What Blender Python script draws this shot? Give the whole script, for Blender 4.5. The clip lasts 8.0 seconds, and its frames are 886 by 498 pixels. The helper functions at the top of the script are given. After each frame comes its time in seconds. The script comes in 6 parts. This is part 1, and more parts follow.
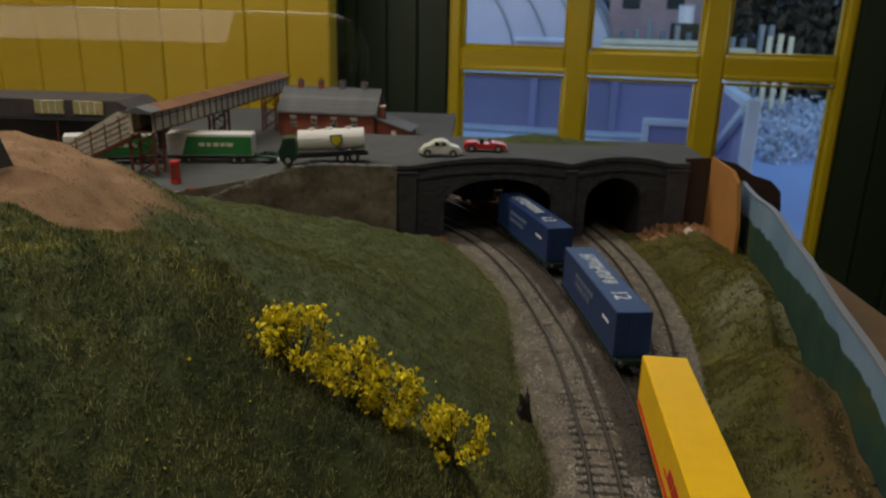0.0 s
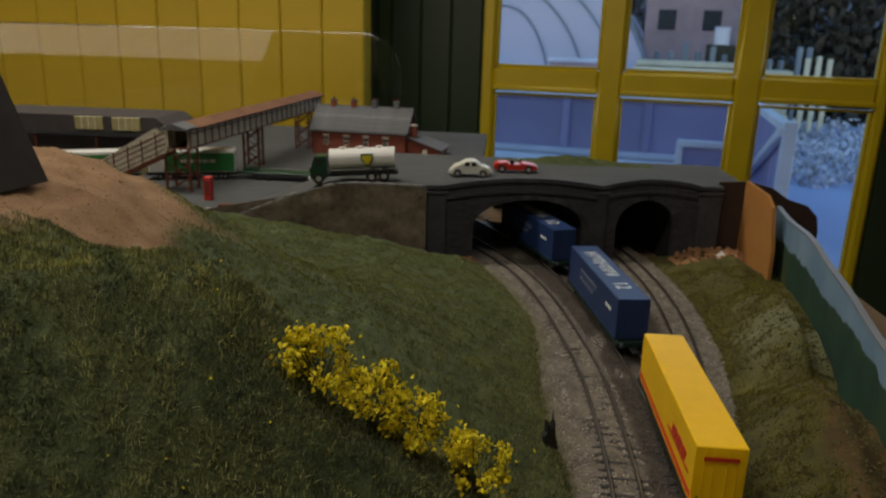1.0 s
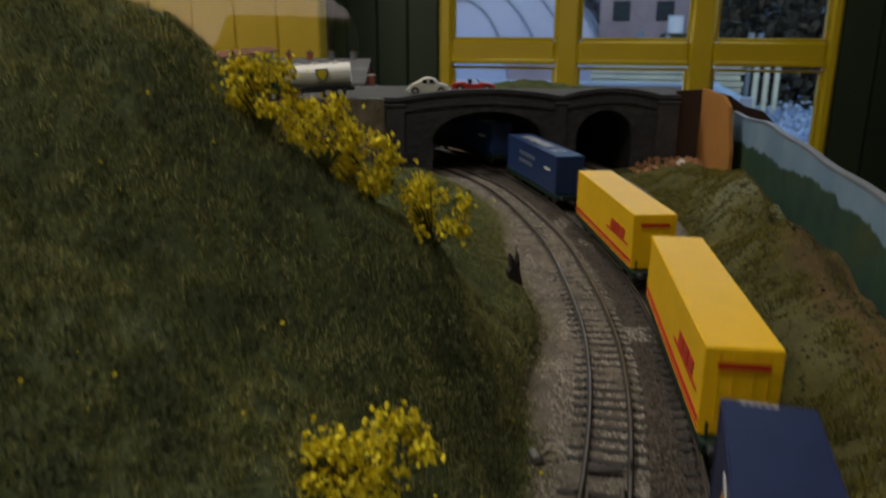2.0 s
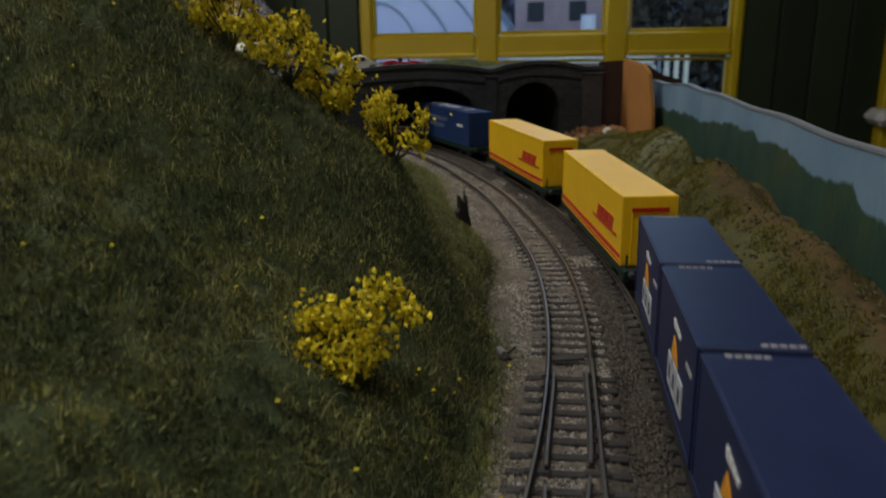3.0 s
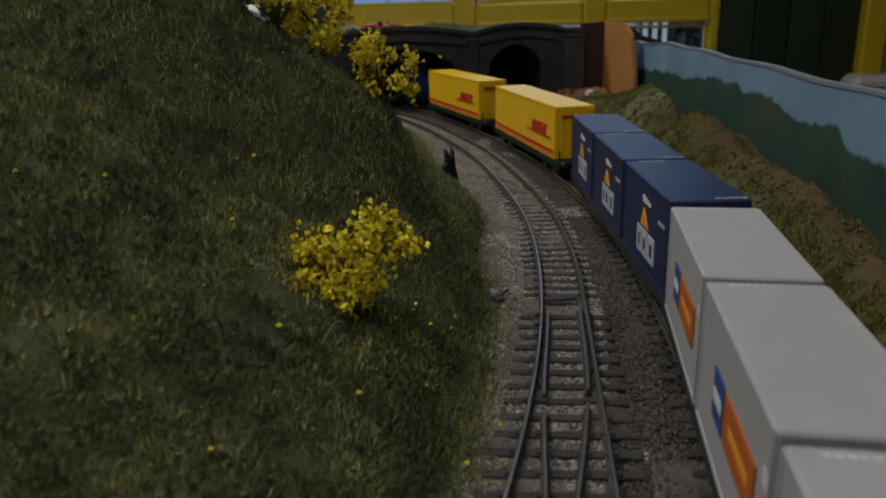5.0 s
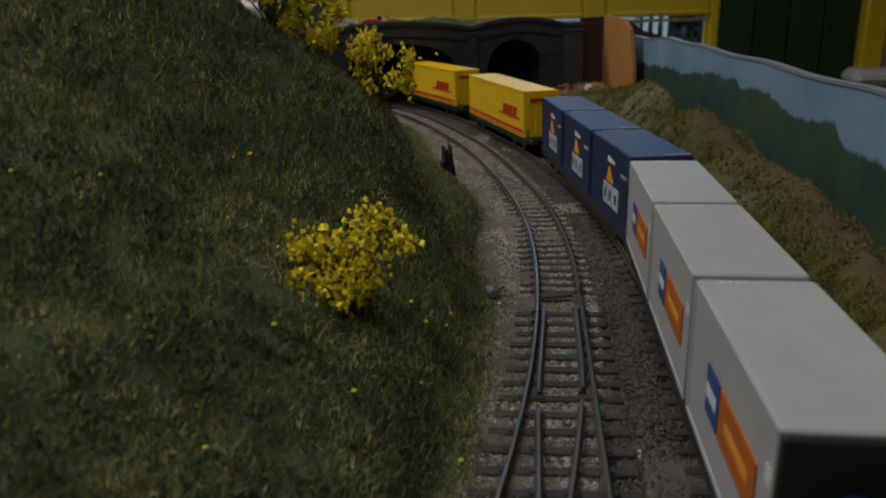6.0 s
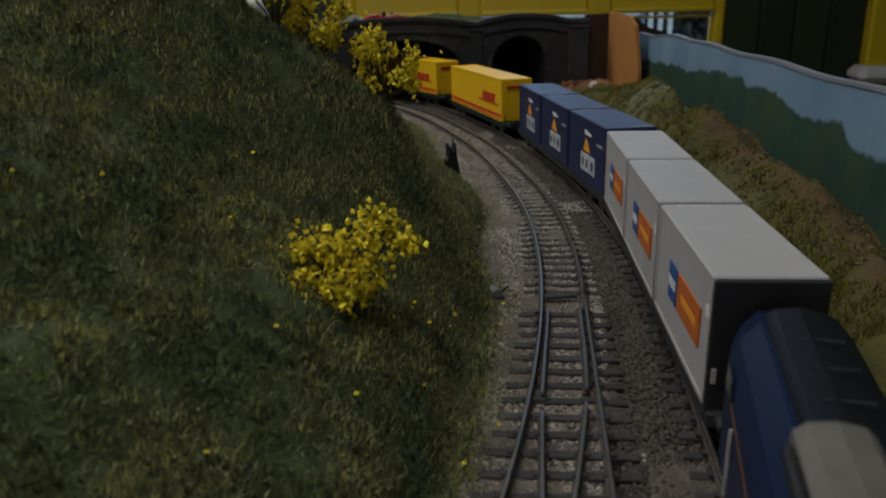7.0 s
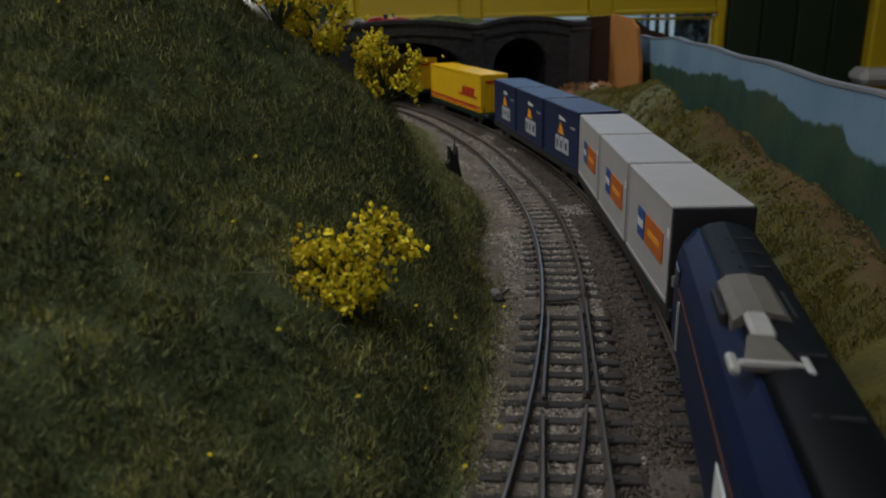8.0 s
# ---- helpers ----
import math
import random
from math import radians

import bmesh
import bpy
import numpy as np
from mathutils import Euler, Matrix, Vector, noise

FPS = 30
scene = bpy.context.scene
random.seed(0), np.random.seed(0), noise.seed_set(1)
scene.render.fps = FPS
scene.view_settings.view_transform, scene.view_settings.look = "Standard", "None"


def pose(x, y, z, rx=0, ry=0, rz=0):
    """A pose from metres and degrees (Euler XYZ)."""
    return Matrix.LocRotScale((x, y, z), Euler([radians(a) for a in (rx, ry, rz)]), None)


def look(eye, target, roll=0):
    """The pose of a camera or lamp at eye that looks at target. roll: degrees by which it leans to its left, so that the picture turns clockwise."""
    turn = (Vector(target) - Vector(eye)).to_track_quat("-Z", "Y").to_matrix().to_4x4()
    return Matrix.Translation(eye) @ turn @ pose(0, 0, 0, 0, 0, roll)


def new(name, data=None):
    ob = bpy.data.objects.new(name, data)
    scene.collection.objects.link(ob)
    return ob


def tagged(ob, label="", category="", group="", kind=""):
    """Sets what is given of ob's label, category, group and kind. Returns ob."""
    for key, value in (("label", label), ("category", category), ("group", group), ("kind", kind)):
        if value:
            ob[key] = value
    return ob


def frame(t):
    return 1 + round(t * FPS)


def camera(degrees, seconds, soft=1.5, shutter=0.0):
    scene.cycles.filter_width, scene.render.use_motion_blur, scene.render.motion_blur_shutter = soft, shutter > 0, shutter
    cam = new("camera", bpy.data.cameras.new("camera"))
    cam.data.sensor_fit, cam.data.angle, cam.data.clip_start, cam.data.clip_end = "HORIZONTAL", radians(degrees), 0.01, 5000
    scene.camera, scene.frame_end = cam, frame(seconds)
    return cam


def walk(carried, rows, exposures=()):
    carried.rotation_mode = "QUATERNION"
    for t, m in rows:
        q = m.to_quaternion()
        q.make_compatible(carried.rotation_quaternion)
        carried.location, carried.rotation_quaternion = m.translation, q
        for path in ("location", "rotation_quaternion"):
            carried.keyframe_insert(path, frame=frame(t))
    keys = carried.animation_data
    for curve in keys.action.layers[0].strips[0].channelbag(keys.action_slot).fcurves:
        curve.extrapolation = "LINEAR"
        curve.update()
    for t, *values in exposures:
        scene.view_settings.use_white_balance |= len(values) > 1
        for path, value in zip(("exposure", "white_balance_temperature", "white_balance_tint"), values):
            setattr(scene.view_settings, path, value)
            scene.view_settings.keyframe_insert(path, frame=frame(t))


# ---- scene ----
cam = camera(61.3, 8.0, 1.9, 0.5)
cam.data.dof.use_dof, cam.data.dof.focus_distance, cam.data.dof.aperture_fstop = True, 0.30, 25.0
PATH = [
    (0, (0.054, 0.116, 0.248), (-0.001, 2.021, -0.36), 1.4),
    (0.5, (0.054, 0.123, 0.25), (-0.048, 2.038, -0.316), 2.3),
    (1, (0.056, 0.119, 0.249), (-0.082, 2.034, -0.314), 1.7),
    (1.2, (0.054, 0.117, 0.222), (-0.087, 2.028, -0.352), 1.3),
    (1.5, (0.054, 0.116, 0.201), (-0.086, 2.028, -0.37), 0.8),
    (1.8, (0.058, 0.105, 0.175), (-0.024, 2.019, -0.398), 0.5),
    (2, (0.063, 0.102, 0.152), (0.015, 2.023, -0.405), 0.2),
    (2.2, (0.064, 0.095, 0.144), (0.042, 2.017, -0.410), -0.6),
    (3.3, (0.045, 0.078, 0.113), (0.237, 1.992, -0.433), -1.5),
    (3.5, (0.048, 0.078, 0.11), (0.241, 1.991, -0.441), -2.3),
    (4, (0.044, 0.076, 0.109), (0.231, 1.984, -0.459), -1.7),
    (4.5, (0.043, 0.076, 0.108), (0.235, 1.976, -0.484), -1.7),
    (6, (0.045, 0.075, 0.11), (0.235, 1.965, -0.516), -1.7),
    (6.5, (0.045, 0.076, 0.108), (0.23, 1.965, -0.521), -1.6),
    (7, (0.045, 0.077, 0.111), (0.226, 1.964, -0.526), -1.5),
    (7.5, (0.045, 0.075, 0.112), (0.223, 1.963, -0.524), -1.9),
    (8, (0.045, 0.076, 0.112), (0.222, 1.965, -0.521), -1.5),
]
walk(cam, [(t, look(eye, target, roll)) for t, eye, target, roll in PATH],
     [(0.0, 0.0, 6900, 9), (1.6, 0.0, 6850, 9), (3.4, -0.06, 6200, 9), (8.0, -0.12, 6000, 9)])

# ---- world, lights, exposure ----
world = bpy.data.worlds.new("world")
scene.world = world
world.use_nodes = True
wn = world.node_tree
sky = wn.nodes.new("ShaderNodeTexSky")
sky.sky_type = "NISHITA"
sky.sun_disc = False
sky.sun_elevation, sky.sun_rotation = radians(18), radians(200)
sky.ozone_density, sky.dust_density, sky.air_density = 6.0, 0.2, 1.6
wn.links.new(sky.outputs[0], wn.nodes["Background"].inputs[0])
wn.nodes["Background"].inputs[1].default_value = 0.24
scene.view_settings.exposure = 0.0


def lamp(name, m, size, size_y, power, colour):
    data = bpy.data.lights.new(name, "AREA")
    data.shape, data.size, data.size_y, data.energy, data.color = "RECTANGLE", size, size_y, power, colour
    ob = new(name, data)
    ob.matrix_world = m
    return ob


# ceiling tubes of the room, and daylight in the window's opening
lamp("ceiling_tube", look((-0.50, 0.0, 1.43), (-0.50, 0.0, 0.0)), 1.5, 0.16, 8.6, (1.0, 0.97, 0.90))
lamp("ceiling_tube", look((-0.8, 1.15, 1.43), (-0.8, 1.15, 0.0)), 1.5, 0.16, 18.5, (1.0, 0.97, 0.90))
lamp("window_daylight", look((0.55, 2.80, 0.35), (0.30, 1.0, 0.10)), 1.2, 0.9, 3.2, (0.62, 0.76, 1.0))


# ---- materials ----
def mat(name, colour, rough=0.6, metal=0.0, var=0.12, scale=60.0, bump=0.0, bscale=300.0, spec=0.4, second=None, detail=5.0, rand=0.0, island=0.0, streak=None):
    """A surface of one paint with two scales of variation, fine relief, and a share of random tone by object or island."""
    m = bpy.data.materials.new(name)
    m.use_nodes = True
    t = m.node_tree
    b = t.nodes["Principled BSDF"]
    b.inputs["Roughness"].default_value = rough
    b.inputs["Metallic"].default_value = metal
    b.inputs["Specular IOR Level"].default_value = spec
    co = t.nodes.new("ShaderNodeTexCoord").outputs["Object"]
    if streak:
        mp = t.nodes.new("ShaderNodeMapping")
        mp.inputs["Scale"].default_value = streak
        t.links.new(co, mp.inputs[0])
        co = mp.outputs[0]

    def tex(s, d):
        n = t.nodes.new("ShaderNodeTexNoise")
        n.inputs["Scale"].default_value, n.inputs["Detail"].default_value = s, d
        t.links.new(co, n.inputs["Vector"])
        return n.outputs["Fac"]

    big, small = tex(scale * 0.22, 3.0), tex(scale, detail)
    c1 = tuple(colour)
    c2 = second or tuple(c * (1 - 2.2 * var) for c in c1)
    ramp = t.nodes.new("ShaderNodeValToRGB")
    ramp.color_ramp.elements[0].position, ramp.color_ramp.elements[1].position = 0.32, 0.66
    ramp.color_ramp.elements[0].color = (*c2, 1)
    ramp.color_ramp.elements[1].color = (*c1, 1)
    mixf = t.nodes.new("ShaderNodeMath")
    mixf.operation = "MULTIPLY_ADD"
    mixf.inputs[1].default_value, = 0.5,
    t.links.new(big, mixf.inputs[0])
    half = t.nodes.new("ShaderNodeMath")
    half.operation = "MULTIPLY"
    half.inputs[1].default_value = 0.5
    t.links.new(small, half.inputs[0])
    t.links.new(half.outputs[0], mixf.inputs[2])
    t.links.new(mixf.outputs[0], ramp.inputs[0])
    out = ramp.outputs[0]
    if rand or island:
        hsv = t.nodes.new("ShaderNodeHueSaturation")
        src = t.nodes.new("ShaderNodeNewGeometry").outputs["Random Per Island"] if island else t.nodes.new("ShaderNodeObjectInfo").outputs["Random"]
        rng = t.nodes.new("ShaderNodeMapRange")
        amount = island or rand
        rng.inputs["To Min"].default_value, rng.inputs["To Max"].default_value = 1 - amount, 1 + amount
        t.links.new(src, rng.inputs[0])
        t.links.new(rng.outputs[0], hsv.inputs["Value"])
        t.links.new(out, hsv.inputs["Color"])
        out = hsv.outputs[0]
    t.links.new(out, b.inputs["Base Color"])
    if bump:
        bn = t.nodes.new("ShaderNodeBump")
        bn.inputs["Strength"].default_value, bn.inputs["Distance"].default_value = min(1.0, bump), 0.0012
        t.links.new(tex(bscale, 6.0), bn.inputs["Height"])
        t.links.new(bn.outputs[0], b.inputs["Normal"])
    return m


def emit_mix(m, strength, colour):
    b = m.node_tree.nodes["Principled BSDF"]
    b.inputs["Emission Color"].default_value, b.inputs["Emission Strength"].default_value = (*colour, 1), strength
    return m


def glass_mat(name, gloss, tint=(1, 1, 1), rough=0.0):
    """Clear sheet: lets light through and mirrors by Fresnel."""
    m = bpy.data.materials.new(name)
    m.use_nodes = True
    t = m.node_tree
    t.nodes.remove(t.nodes["Principled BSDF"])
    tr, gl, mx, fr = (t.nodes.new(k) for k in ("ShaderNodeBsdfTransparent", "ShaderNodeBsdfGlossy", "ShaderNodeMixShader", "ShaderNodeFresnel"))
    tr.inputs[0].default_value = (*tint, 1)
    gl.inputs["Roughness"].default_value = rough
    fr.inputs[0].default_value = gloss
    t.links.new(fr.outputs[0], mx.inputs[0])
    t.links.new(tr.outputs[0], mx.inputs[1])
    t.links.new(gl.outputs[0], mx.inputs[2])
    t.links.new(mx.outputs[0], t.nodes["Material Output"].inputs[0])
    return m


M = dict(
    board=mat("baseboard_wood", (0.16, 0.10, 0.05), 0.8, scale=40),
    soil=mat("turf", (0.105, 0.128, 0.045), 0.95, second=(0.030, 0.042, 0.018), scale=420, bump=1.0, bscale=900),
    dirt=mat("sawdust_earth", (0.36, 0.215, 0.115), 0.95, second=(0.20, 0.105, 0.05), scale=75, bump=0.6, bscale=700),
    ballast=mat("ballast_bed", (0.225, 0.192, 0.155), 0.95, second=(0.065, 0.052, 0.040), scale=380, bump=1.0, bscale=900),
    stone=mat("ballast_stone", (0.32, 0.283, 0.240), 0.9, island=0.85, scale=300),
    mud=mat("brown_ballast", (0.085, 0.067, 0.052), 0.95, second=(0.028, 0.022, 0.018), scale=260, bump=1.0, bscale=700),
    sleeper=mat("sleeper_plastic", (0.022, 0.019, 0.018), 0.6, second=(0.055, 0.048, 0.043), rand=0.3, scale=400),
    railside=mat("rail_side", (0.060, 0.044, 0.035), 0.6, 0.3, scale=200),
    railtop=mat("rail_head", (0.50, 0.48, 0.46), 0.34, 1.0, var=0.06, scale=300),
    blade=mat("grass_fibre", (0.365, 0.352, 0.125), 0.8, second=(0.078, 0.104, 0.052), island=0.75, scale=150, spec=0.25),
    dryblade=mat("dry_fibre", (0.42, 0.42, 0.22), 0.85, second=(0.24, 0.23, 0.10), island=0.4, scale=35, spec=0.2),
    petal=mat("broom_petal", (0.86, 0.73, 0.028), 0.65, second=(0.66, 0.52, 0.018), island=0.3, scale=200, spec=0.25),
    twig=mat("broom_twig", (0.09, 0.10, 0.03), 0.8, scale=200),
    brickwork=mat("engineering_brick", (0.058, 0.059, 0.064), 0.75, second=(0.028, 0.028, 0.031), rand=0.25, scale=150, bump=0.3, bscale=900),
    joint=mat("dark_mortar", (0.045, 0.042, 0.040), 0.9, scale=200),
    # near-black: the darkness inside the bores is put into this colour
    arch_in=mat("shade_black_lining", (0.016, 0.015, 0.014), 0.95, scale=60),
    card=mat("orange_hardboard", (0.42, 0.185, 0.045), 0.75, second=(0.33, 0.14, 0.035), scale=40, bump=0.2),
    # brown card darkened by the shadow beside the portal
    shadecard=mat("shaded_brown_card", (0.050, 0.026, 0.017), 0.8, scale=60),
    plaster=mat("crumbled_plaster", (0.42, 0.22, 0.10), 0.9, second=(0.25, 0.12, 0.06), scale=120, bump=1.0, bscale=400),
    white_plaster=mat("white_plaster", (0.72, 0.68, 0.62), 0.9, scale=200, bump=0.6),
    retaining=mat("rendered_stone", (0.22, 0.175, 0.125), 0.95, second=(0.075, 0.058, 0.040), scale=130, bump=1.0, bscale=350),
    road=mat("model_tarmac", (0.085, 0.086, 0.085), 0.85, second=(0.058, 0.060, 0.058), scale=50, bump=0.3, bscale=900),
    kerb=mat("pale_kerb", (0.30, 0.29, 0.27), 0.85, second=(0.14, 0.135, 0.13), scale=200),
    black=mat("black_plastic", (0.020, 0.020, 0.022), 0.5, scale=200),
    dark=mat("dark_frame", (0.032, 0.033, 0.035), 0.55, scale=300),
    navy=mat("navy_container", (0.016, 0.026, 0.085), 0.45, var=0.12, scale=160, bump=0.06, bscale=900),
    stob=mat("blue_container", (0.020, 0.045, 0.14), 0.42, var=0.12, scale=160, bump=0.06, bscale=900),
    yellow=mat("yellow_container", (0.90, 0.54, 0.010), 0.42, spec=0.25, var=0.05, scale=120, bump=0.05, bscale=900),
    grey=mat("pale_grey_container", (0.42, 0.405, 0.395), 0.5, var=0.06, scale=140, bump=0.06, bscale=900),
    green_deck=mat("green_wagon_frame", (0.010, 0.030, 0.022), 0.5, scale=300),
    red=mat("red_print", (0.55, 0.035, 0.015), 0.45, var=0.06, scale=200),
    orange=mat("orange_print", (0.52, 0.13, 0.02), 0.45, var=0.06, scale=200),
    amber=mat("amber_print", (0.85, 0.36, 0.02), 0.45, var=0.06, scale=200),
    bluep=mat("blue_print", (0.03, 0.085, 0.27), 0.45, var=0.06, scale=200),
    whitep=mat("white_print", (0.78, 0.78, 0.76), 0.5, var=0.05, scale=200),
    loco=mat("dark_blue_enamel", (0.007, 0.015, 0.052), 0.42, var=0.15, scale=90, spec=0.3),
    locoroof=mat("black_roof_paint", (0.005, 0.0055, 0.007), 0.6, scale=120, spec=0.15),
    hatch=mat("weathered_grey_hatch", (0.149, 0.136, 0.115), 0.6, scale=200),
    silver=mat("pale_silver_fitting", (0.50, 0.49, 0.47), 0.4, 0.2, scale=300),
    wheel=mat("wheel_steel", (0.16, 0.15, 0.14), 0.4, 0.8, scale=300),
    ytim=mat("yellow_gloss_paint", (0.62, 0.445, 0.012), 0.35, var=0.05, scale=10, bump=0.05, bscale=200),
    ywall=mat("yellow_board_paint", (0.60, 0.40, 0.014), 0.45, second=(0.52, 0.345, 0.012), scale=5, bump=0.08, bscale=120, rand=0.05),
    gwall=mat("dark_green_board_paint", (0.020, 0.036, 0.014), 0.5, scale=6, bump=0.08, bscale=120, rand=0.2),
    room=mat("pale_room_paint", (0.62, 0.60, 0.56), 0.8, scale=4),
    floor=mat("dark_carpet", (0.07, 0.06, 0.055), 0.95, scale=30, bump=0.5),
    sky_paint=None,
    slate=mat("slate_card", (0.15, 0.15, 0.155), 0.75, second=(0.10, 0.10, 0.105), rand=0.2, scale=160, bump=0.3, bscale=600),
    redbrick=mat("red_brick_card", (0.26, 0.065, 0.035), 0.8, second=(0.17, 0.045, 0.028), scale=220, bump=0.3, bscale=800),
    cream=mat("cream_panels", (0.80, 0.74, 0.60), 0.7, second=(0.52, 0.45, 0.33), scale=150),
    rust=mat("rust_red_lattice", (0.17, 0.045, 0.02), 0.75, second=(0.10, 0.03, 0.015), scale=200),
    rustroof=mat("rusty_roof", (0.24, 0.115, 0.06), 0.85, second=(0.13, 0.06, 0.035), scale=110),
    skylight=mat("ochre_glazing", (0.42, 0.36, 0.16), 0.3, scale=200),
    phone=mat("telephone_red", (0.60, 0.02, 0.012), 0.4, scale=300),
    tank=mat("white_tank", (0.72, 0.70, 0.66), 0.35, var=0.04, scale=300),
    cab=mat("dark_green_cab", (0.012, 0.055, 0.03), 0.35, scale=300),
    beetle=mat("ivory_car_paint", (0.66, 0.65, 0.56), 0.3, var=0.04, scale=400),
    redcar=mat("red_car_paint", (0.60, 0.035, 0.02), 0.3, var=0.05, scale=400),
    wagongreen=mat("green_print", (0.025, 0.20, 0.045), 0.5, scale=200),
    yelprint=mat("yellow_print", (0.70, 0.56, 0.03), 0.45, scale=300),
    frost=mat("frosted_ground", (0.54, 0.57, 0.78), 0.9, second=(0.42, 0.46, 0.68), scale=1.2, bump=0.4, bscale=14),
    fencep=mat("grey_fence_board", (0.40, 0.35, 0.55), 0.8, second=(0.32, 0.28, 0.46), scale=3, rand=0.08),
    outwhite=mat("white_outdoor_paint", (0.85, 0.80, 0.84), 0.6, scale=3),
    film=mat("greenhouse_film", (0.64, 0.58, 0.66), 0.45, second=(0.49, 0.45, 0.54), scale=0.8, spec=0.3),
    hoop=mat("galvanised_hoop", (0.30, 0.32, 0.36), 0.5, 0.4, scale=10),
    timber=mat("sawn_pale_timber", (0.85, 0.72, 0.50), 0.8, scale=6, rand=0.1),
    hedge=mat("dark_hedge", (0.07, 0.055, 0.035), 0.9, island=0.5, scale=3),
    rubble=mat("frosted_scrub", (0.72, 0.69, 0.74), 0.9, second=(0.36, 0.33, 0.38), island=0.5, scale=2.2),
    pink=mat("pinkish_brick", (0.55, 0.36, 0.34), 0.85, scale=4),
    trim=mat("dull_orange_line", (0.12, 0.045, 0.015), 0.5, scale=300),
    glass=glass_mat("window_glass", 1.12),
    acrylic=glass_mat("clear_acrylic", 1.42, (0.97, 0.98, 0.98)),
    carglass=mat("car_glass", (0.03, 0.035, 0.04), 0.12, scale=300),
)


def painted_scenery():
    """A hand-painted backcloth: pale blue sky over dark green hills, with brush strokes and olive foreground."""
    m = bpy.data.materials.new("painted_hills")
    m.use_nodes = True
    t = m.node_tree
    b = t.nodes["Principled BSDF"]
    b.inputs["Roughness"].default_value = 0.7
    co = t.nodes.new("ShaderNodeTexCoord").outputs["Object"]
    sep = t.nodes.new("ShaderNodeSeparateXYZ")
    t.links.new(co, sep.inputs[0])

    def noise_of(scale, detail, vec=co):
        n = t.nodes.new("ShaderNodeTexNoise")
        n.inputs["Scale"].default_value, n.inputs["Detail"].default_value = scale, detail
        t.links.new(vec, n.inputs["Vector"])
        return n.outputs["Fac"]

    def math_node(op, a, c):
        n = t.nodes.new("ShaderNodeMath")
        n.operation = op
        for i, v in enumerate((a, c)):
            if isinstance(v, (int, float)):
                n.inputs[i].default_value = v
            else:
                t.links.new(v, n.inputs[i])
        return n.outputs[0]

    flat = t.nodes.new("ShaderNodeMapping")
    flat.inputs["Scale"].default_value = (1, 1, 0.0)
    t.links.new(co, flat.inputs[0])
    profile = t.nodes.new("ShaderNodeValToRGB")
    profile.color_ramp.interpolation = "B_SPLINE"
    stops = ((0.2, 0.044), (0.352, 0.045), (0.369, 0.043), (0.386, 0.043), (0.394, 0.049), (0.405, 0.052), (0.436, 0.048), (0.461, 0.047), (0.481, 0.051), (0.514, 0.055), (0.576, 0.052), (0.642, 0.055), (0.721, 0.043), (0.827, 0.042), (0.904, 0.036))
    for i, (y, z) in enumerate(stops):
        e = profile.color_ramp.elements[i] if i < 2 else profile.color_ramp.elements.new(y)
        e.position, e.color = y, (z * 10, z * 10, z * 10, 1)
    t.links.new(sep.outputs[1], profile.inputs[0])
    height = math_node("MULTIPLY", profile.outputs[0], 0.1)
    ridge = math_node("ADD", math_node("MULTIPLY", noise_of(34, 2, flat.outputs[0]), 0.010), math_node("MULTIPLY", noise_of(90, 3), 0.007))
    level = math_node("SUBTRACT", sep.outputs[2], math_node("ADD", math_node("ADD", height, -0.0085), ridge))
    edge = t.nodes.new("ShaderNodeMapRange")
    edge.inputs["From Min"].default_value, edge.inputs["From Max"].default_value = -0.0012, 0.0012
    t.links.new(level, edge.inputs[0])

    def ramp(fac, a, c, p=0.35, q=0.68):
        r = t.nodes.new("ShaderNodeValToRGB")
        r.color_ramp.elements[0].position, r.color_ramp.elements[1].position = p, q
        r.color_ramp.elements[0].color, r.color_ramp.elements[1].color = (*a, 1), (*c, 1)
        t.links.new(fac, r.inputs[0])
        return r.outputs[0]

    def mix(fac, a, c):
        n = t.nodes.new("ShaderNodeMix")
        n.data_type = "RGBA"
        t.links.new(fac, n.inputs[0])
        t.links.new(a, n.inputs[6])
        t.links.new(c, n.inputs[7])
        return n.outputs[2]

    hills = mix(ramp(noise_of(14, 4), (0, 0, 0), (1, 1, 1), 0.5, 0.7), ramp(noise_of(40, 5), (0.009, 0.036, 0.024), (0.019, 0.060, 0.033)), ramp(noise_of(50, 5), (0.035, 0.052, 0.014), (0.06, 0.075, 0.02)))
    air = ramp(noise_of(16, 6), (0.125, 0.215, 0.31), (0.19, 0.29, 0.385))
    t.links.new(mix(edge.outputs[0], hills, air), b.inputs["Base Color"])
    bn = t.nodes.new("ShaderNodeBump")
    bn.inputs["Strength"].default_value, bn.inputs["Distance"].default_value = 0.3, 0.001
    t.links.new(noise_of(260, 4), bn.inputs["Height"])
    t.links.new(bn.outputs[0], b.inputs["Normal"])
    return m


# turf fibres change from olive to bluish green over a centimetre or so
for node in M["blade"].node_tree.nodes:
    if node.bl_idname == "ShaderNodeValToRGB":
        node.color_ramp.elements[0].position, node.color_ramp.elements[1].position = 0.40, 0.60


M["sky_paint"] = painted_scenery()


